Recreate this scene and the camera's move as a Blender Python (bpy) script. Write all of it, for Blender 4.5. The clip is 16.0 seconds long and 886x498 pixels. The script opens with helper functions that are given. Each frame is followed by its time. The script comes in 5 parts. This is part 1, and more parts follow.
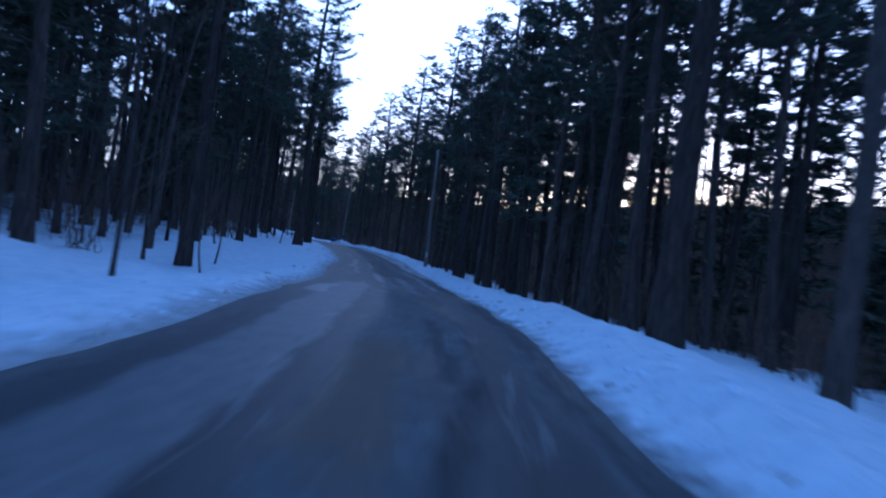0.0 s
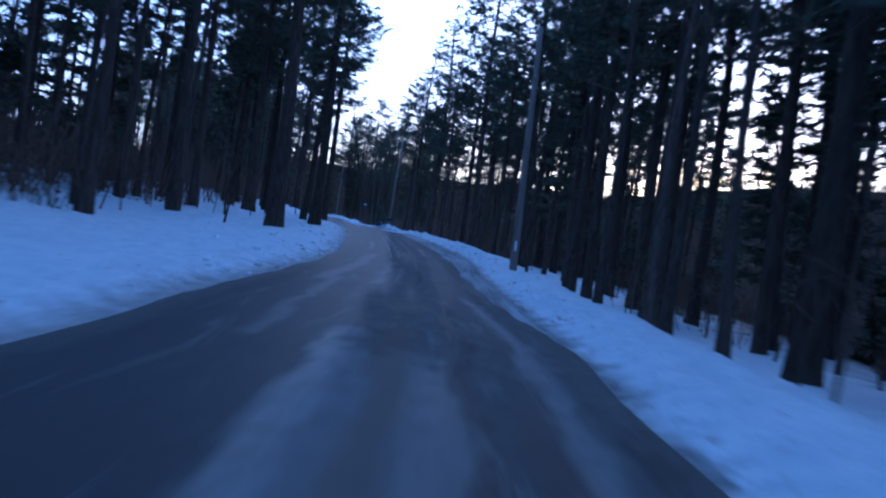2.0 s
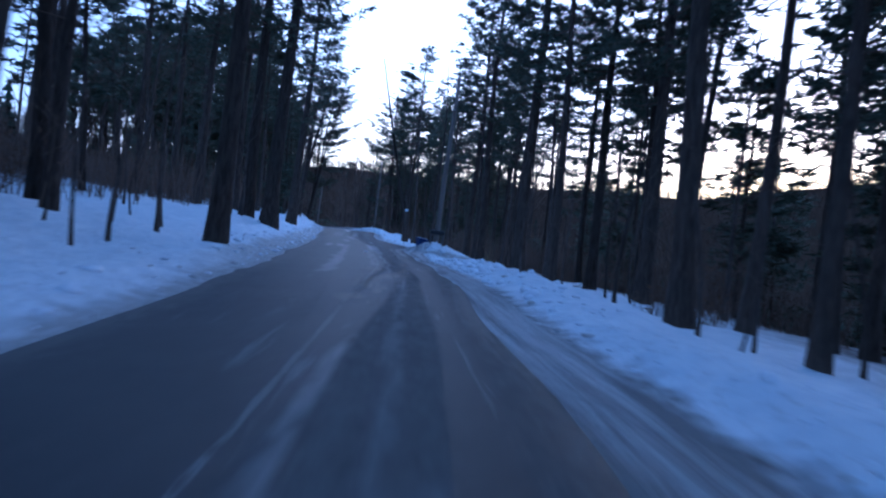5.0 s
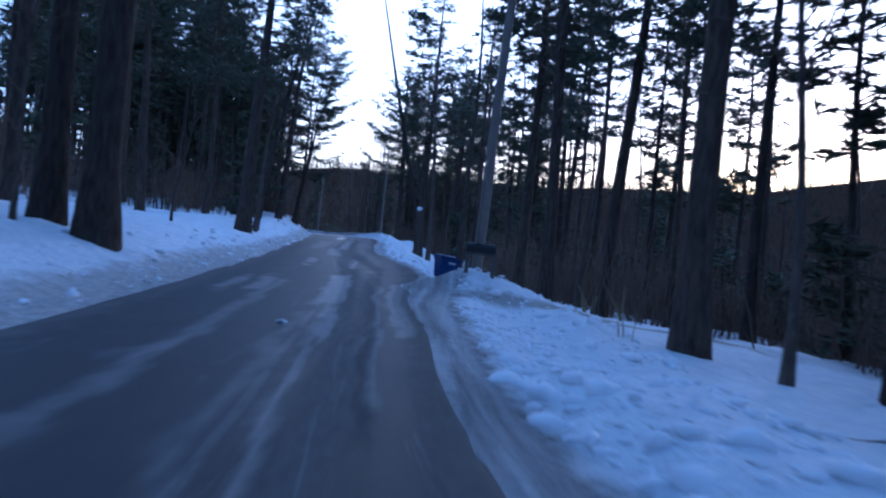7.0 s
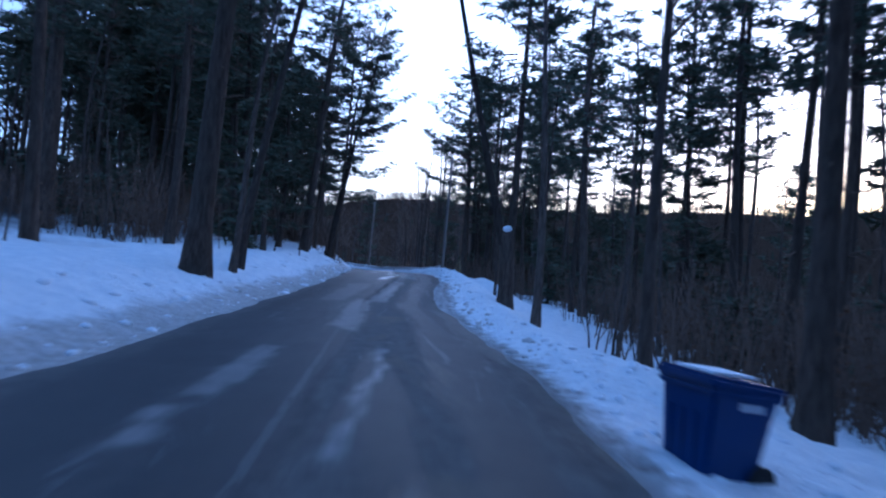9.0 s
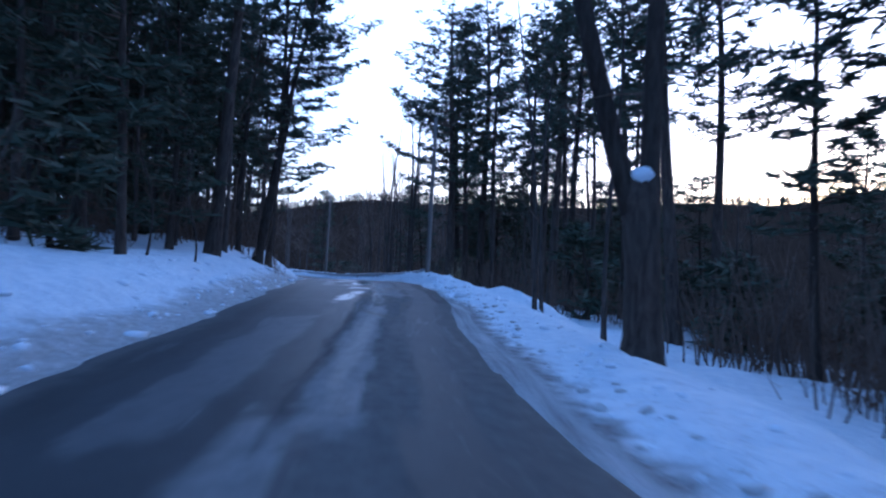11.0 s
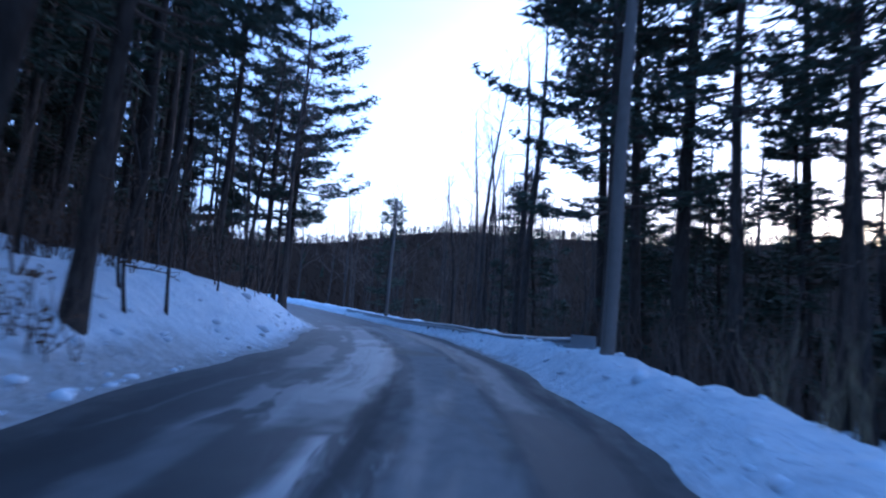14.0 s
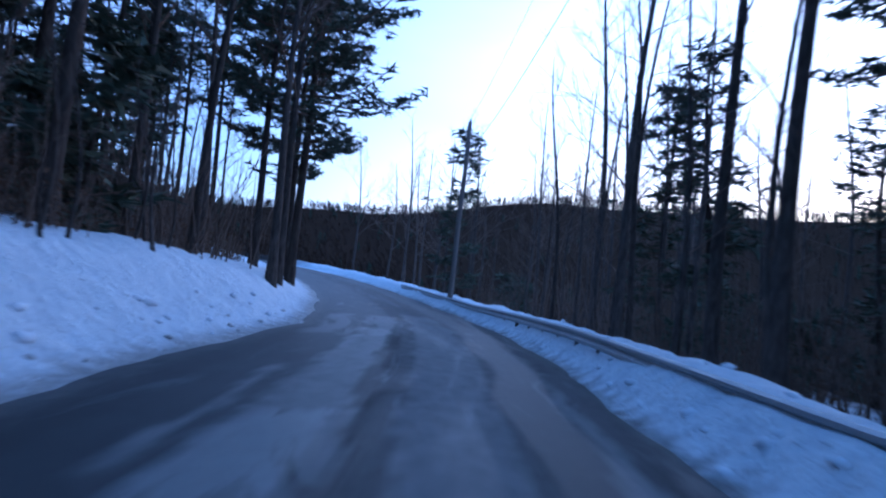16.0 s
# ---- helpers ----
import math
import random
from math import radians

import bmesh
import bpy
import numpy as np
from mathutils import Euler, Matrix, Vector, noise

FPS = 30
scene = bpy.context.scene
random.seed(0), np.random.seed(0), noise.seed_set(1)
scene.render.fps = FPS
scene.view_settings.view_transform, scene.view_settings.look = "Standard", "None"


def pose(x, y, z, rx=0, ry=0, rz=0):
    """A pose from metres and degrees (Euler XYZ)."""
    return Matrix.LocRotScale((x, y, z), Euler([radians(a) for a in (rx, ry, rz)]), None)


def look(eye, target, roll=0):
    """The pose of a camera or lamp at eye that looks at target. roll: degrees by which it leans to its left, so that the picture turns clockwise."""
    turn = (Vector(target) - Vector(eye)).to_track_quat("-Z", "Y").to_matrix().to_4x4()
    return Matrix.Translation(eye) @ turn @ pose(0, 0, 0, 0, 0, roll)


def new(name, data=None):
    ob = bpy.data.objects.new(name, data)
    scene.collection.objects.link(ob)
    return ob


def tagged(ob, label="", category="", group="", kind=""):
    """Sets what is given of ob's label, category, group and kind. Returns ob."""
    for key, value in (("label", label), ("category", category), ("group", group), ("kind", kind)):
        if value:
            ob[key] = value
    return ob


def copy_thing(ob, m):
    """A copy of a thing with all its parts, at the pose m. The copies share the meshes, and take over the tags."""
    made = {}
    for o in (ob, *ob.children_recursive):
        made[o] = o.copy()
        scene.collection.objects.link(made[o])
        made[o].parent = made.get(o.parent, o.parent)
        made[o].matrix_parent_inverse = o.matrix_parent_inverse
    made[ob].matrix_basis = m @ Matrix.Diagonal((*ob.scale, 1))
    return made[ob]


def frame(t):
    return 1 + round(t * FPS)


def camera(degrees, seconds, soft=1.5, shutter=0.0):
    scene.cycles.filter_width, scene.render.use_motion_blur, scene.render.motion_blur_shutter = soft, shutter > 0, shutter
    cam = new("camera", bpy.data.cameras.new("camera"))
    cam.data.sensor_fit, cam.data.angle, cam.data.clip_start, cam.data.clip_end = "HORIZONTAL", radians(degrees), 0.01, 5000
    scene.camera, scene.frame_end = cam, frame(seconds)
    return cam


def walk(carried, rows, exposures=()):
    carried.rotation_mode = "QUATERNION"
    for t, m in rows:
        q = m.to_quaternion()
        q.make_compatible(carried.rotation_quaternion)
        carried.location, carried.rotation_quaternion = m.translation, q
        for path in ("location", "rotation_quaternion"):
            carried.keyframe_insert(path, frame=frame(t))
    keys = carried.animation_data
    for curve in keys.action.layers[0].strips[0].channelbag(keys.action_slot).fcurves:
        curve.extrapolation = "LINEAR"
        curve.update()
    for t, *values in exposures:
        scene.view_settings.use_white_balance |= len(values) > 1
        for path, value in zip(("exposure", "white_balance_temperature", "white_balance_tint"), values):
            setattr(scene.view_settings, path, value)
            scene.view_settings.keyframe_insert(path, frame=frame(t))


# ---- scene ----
# ---------------------------------------------------------------- camera
cam = camera(68.6, 16.0, soft=2.2, shutter=0.5)
PATH = [
    (0, (0.359, -0.024, 2.208), (0.362, 1.975, 2.258), 7.2),
    (0.5, (0.485, 6.99, 2.551), (0.434, 8.989, 2.604), 7.9),
    (1, (0.028, 14.165, 2.822), (-0.069, 16.162, 2.836), 8.1),
    (1.5, (-0.342, 21.415, 2.445), (-0.512, 23.407, 2.481), 8.0),
    (2, (-1.125, 28.893, 2.533), (-1.329, 30.883, 2.523), 7.4),
    (2.5, (-2.016, 36.129, 2.673), (-2.239, 38.116, 2.679), 7.4),
    (3, (-3.162, 43.307, 2.746), (-3.417, 45.291, 2.757), 7.1),
    (3.5, (-4.126, 50.203, 3.108), (-4.45, 52.175, 3.199), 7.3),
    (4, (-5.036, 56.124, 3.409), (-5.391, 58.093, 3.397), 7.6),
    (6.5, (-11.825, 84.92, 4.583), (-12.302, 86.862, 4.612), 3.2),
    (7, (-12.985, 89.184, 4.76), (-13.443, 91.131, 4.764), 4.9),
    (7.5, (-14.451, 93.327, 4.781), (-14.903, 95.275, 4.799), 4.4),
    (8, (-16.1, 98.153, 4.979), (-16.638, 100.08, 4.992), 3.7),
    (8.5, (-17.611, 102.826, 5.098), (-18.237, 104.72, 5.247), 3.6),
    (9, (-19.353, 107.385, 5.318), (-19.996, 109.277, 5.404), 4.0),
    (11.5, (-28.504, 128.461, 5.672), (-29.007, 130.393, 5.779), 1.7),
    (12, (-30.201, 133.102, 5.845), (-30.714, 135.031, 5.975), 2.7),
    (12.5, (-31.722, 137.788, 6.183), (-32.345, 139.683, 6.329), 3.5),
    (13, (-33.318, 142.321, 6.461), (-33.988, 144.197, 6.635), 3.2),
    (13.5, (-35.114, 146.399, 6.643), (-35.821, 148.263, 6.806), 4.0),
    (14, (-36.933, 151.344, 6.795), (-37.722, 153.171, 6.995), 3.9),
    (14.5, (-38.9, 156.146, 6.959), (-39.755, 157.949, 7.097), 4.7),
    (15, (-40.933, 160.728, 6.971), (-41.835, 162.510, 7.082), 5.3),
    (15.5, (-43.148, 165.318, 7.048), (-44.116, 167.066, 7.140), 4.8),
    (16, (-45.491, 169.796, 7.064), (-46.508, 171.515, 7.170), 5.3),
]
walk(cam, [(t, look(eye, target, roll)) for t, eye, target, roll in PATH],
     exposures=[(0, 2.58, 3960, 18), (3, 2.94, 4060, 18), (8, 2.97, 4300, 18), (12, 3.0, 4200, 18), (16, 2.84, 4130, 18)])

# ---------------------------------------------------------------- light
SUN_YAW, SUN_UP = -17.0, 3.0          # degrees: right of +y, above the horizon
world = bpy.data.worlds.new("dusk_sky")
scene.world = world
world.use_nodes = True
wn = world.node_tree.nodes
sky = wn.new("ShaderNodeTexSky")
sky.sky_type, sky.sun_disc = "NISHITA", False
sky.sun_elevation, sky.sun_rotation = radians(SUN_UP), radians(-SUN_YAW)
sky.air_density, sky.dust_density, sky.ozone_density = 1.0, 1.8, 1.8
wn["Background"].inputs["Strength"].default_value = 0.15
veil = wn.new("ShaderNodeMix")                     # thin cloud over the whole sky
veil.data_type = "RGBA"
over_sky, stretch, cloud, amount = (wn.new(q) for q in ("ShaderNodeTexCoord", "ShaderNodeMapping", "ShaderNodeTexNoise", "ShaderNodeMapRange"))
stretch.inputs["Scale"].default_value = (1.6, 1.6, 5.0)
cloud.inputs["Scale"].default_value, cloud.inputs["Detail"].default_value = 2.2, 5.0
for q, v in zip(range(1, 5), (0.30, 0.70, 0.75, 1.0)):
    amount.inputs[q].default_value = v
apart_sky, low, thin = wn.new("ShaderNodeSeparateXYZ"), wn.new("ShaderNodeMapRange"), wn.new("ShaderNodeMath")
low.interpolation_type, thin.operation = "SMOOTHSTEP", "MULTIPLY"
for q, v in zip(range(1, 5), (0.30, 0.80, 0.85, 0.10)):         # haze low down, clearer overhead
    low.inputs[q].default_value = v
for a, b in ((over_sky.outputs["Generated"], stretch.inputs[0]), (stretch.outputs[0], cloud.inputs["Vector"]), (cloud.outputs[0], amount.inputs[0]), (over_sky.outputs["Generated"], apart_sky.inputs[0]), (apart_sky.outputs[2], low.inputs[0]),
             (low.outputs[0], thin.inputs[0]), (amount.outputs[0], thin.inputs[1]), (thin.outputs[0], veil.inputs[0])):
    world.node_tree.links.new(a, b)
glow, height, hue = wn.new("ShaderNodeMapRange"), wn.new("ShaderNodeMapRange"), wn.new("ShaderNodeMix")
towards, warm = wn.new("ShaderNodeVectorMath"), wn.new("ShaderNodeMath")       # afterglow low down round the set sun
towards.operation, warm.operation, hue.data_type = "DOT_PRODUCT", "MULTIPLY", "RGBA"
towards.inputs[1].default_value = (-math.sin(radians(SUN_YAW)), math.cos(radians(SUN_YAW)), 0)
hue.inputs[7].default_value = (1.95, 1.35, 0.80, 1)
white = wn.new("ShaderNodeMix")
white.data_type = "RGBA"
white.inputs[6].default_value, white.inputs[7].default_value = (0.62, 0.70, 0.92, 1), (2.05, 1.92, 1.88, 1)
for node, values in ((glow, (0.35, 0.90, 0.0, 1.0)), (height, (0.10, 0.26, 1.0, 0.0))):
    node.interpolation_type = "SMOOTHSTEP"
    for q, v in zip(range(1, 5), values):
        node.inputs[q].default_value = v
for a, b in ((over_sky.outputs["Generated"], towards.inputs[0]), (towards.outputs["Value"], glow.inputs[0]), (apart_sky.outputs[2], height.inputs[0]), (glow.outputs[0], warm.inputs[0]),
             (height.outputs[0], warm.inputs[1]), (warm.outputs[0], hue.inputs[0]), (glow.outputs[0], white.inputs[0]), (white.outputs[2], hue.inputs[6]), (hue.outputs[2], veil.inputs[7])):
    world.node_tree.links.new(a, b)
world.node_tree.links.new(sky.outputs[0], veil.inputs[6])
world.node_tree.links.new(veil.outputs[2], wn["Background"].inputs["Color"])
sun = new("low_sun", bpy.data.lights.new("low_sun", "SUN"))
sun.data.energy, sun.data.angle, sun.data.color = 0.25, radians(12), (1.0, 0.72, 0.5)
sy = radians(SUN_YAW)
sun.matrix_world = look((-math.sin(sy) * 100, math.cos(sy) * 100, 100 * math.tan(radians(SUN_UP))), (0, 0, 0))

# ---------------------------------------------------------------- materials


class Mat:
    """A node material on one Principled shader."""

    def __init__(self, name, rough=0.8, metal=0.0, spec=0.3):
        self.m = bpy.data.materials.new(name)
        self.m.use_nodes = True
        self.t = self.m.node_tree
        self.b = self.t.nodes["Principled BSDF"]
        self.set("Roughness", rough), self.set("Metallic", metal), self.set("Specular IOR Level", spec)

    def set(self, key, value):
        if hasattr(value, "is_output"):
            self.t.links.new(value, self.b.inputs[key])
        else:
            self.b.inputs[key].default_value = value

    def put(self, socket, value):
        if hasattr(value, "is_output"):
            self.t.links.new(value, socket)
        else:
            socket.default_value = value

    def coord(self, kind="Object", scale=(1, 1, 1), offset=(0, 0, 0)):
        c, mp = self.t.nodes.new("ShaderNodeTexCoord"), self.t.nodes.new("ShaderNodeMapping")
        mp.inputs["Scale"].default_value, mp.inputs["Location"].default_value = scale, offset
        self.t.links.new(c.outputs[kind], mp.inputs["Vector"])
        return mp.outputs[0]

    def noise(self, vec, scale=1.0, detail=4.0, rough=0.55, warp=0.0):
        n = self.t.nodes.new("ShaderNodeTexNoise")
        n.inputs["Scale"].default_value, n.inputs["Detail"].default_value = scale, detail
        n.inputs["Roughness"].default_value, n.inputs["Distortion"].default_value = rough, warp
        self.t.links.new(vec, n.inputs["Vector"])
        return n.outputs[0]

    def ramp(self, fac, *stops):
        r = self.t.nodes.new("ShaderNodeValToRGB")
        while len(r.color_ramp.elements) < len(stops):
            r.color_ramp.elements.new(0.5)
        for e, (p, c) in zip(r.color_ramp.elements, stops):
            e.position = p
            e.color = (c, c, c, 1) if isinstance(c, (int, float)) else (*c, 1)
        self.put(r.inputs[0], fac)
        return r.outputs[0]

    def mix(self, fac, a, b, mode="MIX"):
        n = self.t.nodes.new("ShaderNodeMix")
        n.data_type, n.blend_type = "RGBA", mode
        for key, v in ((0, fac), (6, a), (7, b)):
            if isinstance(v, tuple):
                v = (*v, 1)
            self.put(n.inputs[key], v)
        return n.outputs[2]

    def math(self, op, a, b=0.0, c=0.0):
        n = self.t.nodes.new("ShaderNodeMath")
        n.operation = op
        for k, v in enumerate((a, b, c)):
            self.put(n.inputs[k], v)
        return n.outputs[0]

    def axis(self, vec, k):
        n = self.t.nodes.new("ShaderNodeSeparateXYZ")
        self.t.links.new(vec, n.inputs[0])
        return n.outputs[k]

    def band(self, v, lo, hi, soft):
        """1 between lo and hi, fading over soft."""
        a = self.t.nodes.new("ShaderNodeMapRange")
        a.interpolation_type = "SMOOTHSTEP"
        b = self.t.nodes.new("ShaderNodeMapRange")
        b.interpolation_type = "SMOOTHSTEP"
        for n, x0, x1 in ((a, lo - soft, lo + soft), (b, hi + soft, hi - soft)):
            self.put(n.inputs[0], v)
            n.inputs[1].default_value, n.inputs[2].default_value = x0, x1
            if x0 > x1:
                n.inputs[1].default_value, n.inputs[2].default_value = x1, x0
                n.inputs[3].default_value, n.inputs[4].default_value = 1, 0
        return self.math("MULTIPLY", a.outputs[0], b.outputs[0])

    def bump(self, height, strength=0.3, distance=0.02):
        n = self.t.nodes.new("ShaderNodeBump")
        n.inputs["Strength"].default_value, n.inputs["Distance"].default_value = strength, distance
        self.t.links.new(height, n.inputs["Height"])
        self.t.links.new(n.outputs[0], self.b.inputs["Normal"])


def ground_material():
    """Snow beside the road, dirty at its edge, leaf litter under the woods. UV: metres across and along the road."""
    m = Mat("snow_and_litter", 0.75, 0, 0.25)
    uv, ob = m.coord("UV"), m.coord("Object")
    d = m.axis(uv, 0)
    big, mid, fine = m.noise(ob, 0.35, 3), m.noise(ob, 2.2, 5, 0.6), m.noise(ob, 14, 4, 0.65)
    snow = m.mix(m.ramp(mid, (0.3, 0.0), (0.7, 1.0)), (0.70, 0.745, 0.80), (0.85, 0.875, 0.90))
    # splashed sand and slush along the asphalt
    ragged = m.math("ADD", m.math("ABSOLUTE", d), m.math("MULTIPLY", m.math("SUBTRACT", mid, 0.5), 1.1))
    rightward = m.band(d, 0, 2000, 0.5)
    dirt = m.math("ADD", m.math("MULTIPLY", m.band(ragged, 2.0, 3.20, 0.30), m.math("MULTIPLY", rightward, m.math("SUBTRACT", 1.0, m.math("MULTIPLY", m.band(m.axis(uv, 1), 158, 174, 3), 0.7)))), m.math("MULTIPLY", m.math("ADD", m.math("MULTIPLY", m.band(ragged, 2.0, 3.5, 0.4), 0.9), m.math("MULTIPLY", m.band(ragged, 3.5, 4.3, 0.4), m.math("MULTIPLY", m.band(m.axis(uv, 1), 84, 172, 5), 0.8))), m.math("SUBTRACT", 1.0, rightward)))
    dirt = m.math("MULTIPLY", dirt, m.ramp(m.noise(ob, 5.0, 5, 0.7), (0.3, 0.55), (0.62, 1.0)))
    snow = m.mix(dirt, snow, m.mix(fine, m.mix(rightward, (0.15, 0.13, 0.105), (0.045, 0.040, 0.034)), m.mix(rightward, (0.43, 0.405, 0.37), (0.24, 0.22, 0.20))))
    # the plough's slush, rutted along the way
    ruts = m.noise(m.coord("UV", (2.6, 0.16, 1)), 1.0, 5, 0.6, 0.2)
    slushy = m.math("MULTIPLY", m.band(d, 0.8, 2.95, 0.12), rightward)
    snow = m.mix(slushy, snow, m.mix(m.ramp(ruts, (0.38, 0.0), (0.62, 1.0)), (0.20, 0.195, 0.19), (0.46, 0.46, 0.465)))
    track = m.math("MULTIPLY", m.band(d, 3.2, 12, 0.6), m.band(m.math("ADD", m.axis(uv, 1), m.math("MULTIPLY", m.math("SUBTRACT", mid, 0.5), 0.8)), 106.6, 107.3, 0.25))
    snow = m.mix(m.math("MULTIPLY", track, 0.65), snow, (0.19, 0.15, 0.10))
    lumps = m.math("MULTIPLY", m.band(ragged, 2.8, 4.6, 0.5), m.ramp(m.noise(ob, 7.0, 4, 0.7), (0.56, 0.0), (0.70, 0.5)))
    snow = m.mix(lumps, snow, (0.26, 0.245, 0.23))
    # twigs and leaves that stick out of the snow further off
    litter_col = m.mix(m.ramp(fine, (0.35, 0.0), (0.65, 1.0)), (0.024, 0.016, 0.011), (0.058, 0.038, 0.025))
    away = m.math("ADD", m.math("ABSOLUTE", d), m.math("MULTIPLY", m.math("SUBTRACT", big, 0.5), 14.0))
    cover = m.ramp(m.math("DIVIDE", away, 100.0), (0.12, 0.0), (0.22, 0.96), (0.5, 1.0))
    spots = m.ramp(m.noise(ob, 3.1, 6, 0.75), (0.64, 0.0), (0.72, 0.55))
    spots = m.math("MULTIPLY", spots, m.ramp(m.math("DIVIDE", away, 100.0), (0.038, 0.0), (0.085, 1.0)))
    m.set("Base Color", m.mix(m.math("MAXIMUM", cover, spots), snow, litter_col))
    m.set("Specular IOR Level", m.math("MULTIPLY", m.math("SUBTRACT", 1.0, cover), 0.25))
    m.bump(m.math("ADD", m.math("MULTIPLY", mid, 0.8), m.math("MULTIPLY", fine, 0.30)), 0.9, 0.26)
    return m.m


def asphalt_material():
    """Old asphalt, salt-bleached, with wet streaks along the way. UV: metres across and along."""
    m = Mat("asphalt", 0.8, 0, 0.35)
    uv = m.coord("UV")
    d, s = m.axis(uv, 0), m.axis(uv, 1)
    streak = m.noise(m.coord("UV", (1.1, 0.10, 1)), 1.0, 5, 0.6, 0.6)
    patch = m.noise(m.coord("UV", (0.55, 0.16, 1), (7, 3, 0)), 1.0, 4, 0.55, 0.9)
    fine = m.noise(m.coord("UV", (1, 1, 1)), 60.0, 3, 0.7)
    mott = m.noise(m.coord("UV", (1, 0.5, 1)), 4.0, 4, 0.6)
    dry = m.mix(m.ramp(mott, (0.3, 0.0), (0.7, 1.0)), (0.078, 0.075, 0.073), (0.132, 0.126, 0.121))
    damp = m.mix(mott, (0.024, 0.024, 0.027), (0.042, 0.042, 0.045))
    lanes = m.math("ADD", m.band(d, -2.9, -1.9, 0.3), m.math("ADD", m.band(d, -0.75, -0.1, 0.25), m.band(d, 1.75, 2.3, 0.25)))
    wet = m.math("ADD", m.math("MULTIPLY", lanes, 0.24), streak)
    wet = m.ramp(wet, (0.48, 0.0), (0.58, 1.0))
    far_lane = m.math("MULTIPLY", m.band(d, -3.2, -0.6, 0.4), m.ramp(m.noise(m.coord("UV", (0.5, 0.05, 1), (2, 9, 0)), 1.0, 3), (0.24, 0.55), (0.42, 1.0)))
    wet = m.math("MAXIMUM", wet, far_lane)
    col = m.mix(m.math("MULTIPLY", wet, 0.93), dry, damp)
    # marks along the way: sand, bleached and tarred strips, a wet sheen painted pale, the centre line
    dn = m.math("ADD", d, m.math("MULTIPLY", m.math("SUBTRACT", mott, 0.5), 0.35))
    for name, tone in (("pale", (0.34, 0.33, 0.32)), ("tarry", (0.020, 0.019, 0.020)), ("sandy", (0.125, 0.092, 0.058))):
        mark_at = m.t.nodes.new("ShaderNodeAttribute")
        mark_at.attribute_name = name
        col = m.mix(m.math("MULTIPLY", mark_at.outputs["Fac"], m.ramp(mott, (0.30, 0.7), (0.6, 1.0))), col, tone)
    # frost cracks across the lane, filled with white salt
    for d0, d1, s0, k in ((-0.3, 2.2, 155.9, 0.8), (0.4, 1.6, 152.1, 0.45), (0.0, 1.9, 150.9, 0.6), (-0.5, 0.9, 161.0, 0.7)):
        wave = m.math("ADD", s, m.math("MULTIPLY", m.math("SUBTRACT", mott, 0.5), 0.5))
        col = m.mix(m.math("MULTIPLY", m.math("MULTIPLY", m.band(dn, d0, d1, 0.1), m.band(wave, s0 - 0.07, s0 + 0.07, 0.06)), k), col, (0.42, 0.42, 0.43))
    worn = m.ramp(m.noise(m.coord("UV", (2.0, 0.6, 1), (5, 1, 0)), 1.6, 4, 0.7), (0.40, 0.0), (0.52, 0.8))
    line = m.math("MULTIPLY", m.band(m.math("ADD", d, m.math("MULTIPLY", m.math("SUBTRACT", mott, 0.5), 0.08)), -0.20, -0.12, 0.02), m.math("MULTIPLY", worn, m.math("ADD", m.math("MULTIPLY", m.band(s, 55, 72, 4), 0.6), m.math("MULTIPLY", m.band(s, 70, 122, 6), 0.2))))
    col = m.mix(line, col, (0.40, 0.40, 0.40))
    # sand left by the plough
    sand = m.math("MULTIPLY", m.ramp(patch, (0.58, 0.0), (0.66, 0.65)), m.band(d, -0.4, 1.7, 0.5))
    col = m.mix(sand, col, (0.16, 0.13, 0.095))
    # bleached smears of salt
    salt = m.ramp(m.noise(m.coord("UV", (1.6, 0.22, 1), (31, 11, 0)), 1.0, 5, 0.6, 1.0), (0.60, 0.0), (0.72, 0.4))
    col = m.mix(salt, col, (0.26, 0.26, 0.27))
    # half-frozen melt water on the climb; its sky reflection is partly painted in as pale colour
    ice = m.noise(m.coord("UV", (1.0, 0.16, 1), (3, 17, 0)), 1.3, 5, 0.55, 1.0)
    frozen = m.t.nodes.new("ShaderNodeAttribute")
    frozen.attribute_name = "icy"
    ice = m.math("MULTIPLY", m.ramp(ice, (0.42, 0.0), (0.49, 1.0)), frozen.outputs["Fac"])
    slush = ice
    col = m.mix(m.math("MULTIPLY", ice, 0.6), col, (0.50, 0.51, 0.53))
    edge = m.band(m.math("ADD", m.math("ABSOLUTE", d), m.math("MULTIPLY", m.math("SUBTRACT", mott, 0.5), 0.9)), 2.72, 9, 0.30)
    col = m.mix(m.math("MULTIPLY", edge, 0.7), col, m.mix(mott, (0.045, 0.040, 0.034), (0.17, 0.16, 0.15)))
    col = m.mix(m.math("MULTIPLY", fine, 0.35), col, (0.03, 0.03, 0.03))
    m.set("Base Color", col)
    m.set("Roughness", m.math("SUBTRACT", m.ramp(wet, (0.0, 0.85), (1.0, 0.58)), m.math("MULTIPLY", slush, 0.25)))
    m.bump(m.math("ADD", fine, m.math("MULTIPLY", mott, 1.5)), 0.35, 0.012)
    return m.m


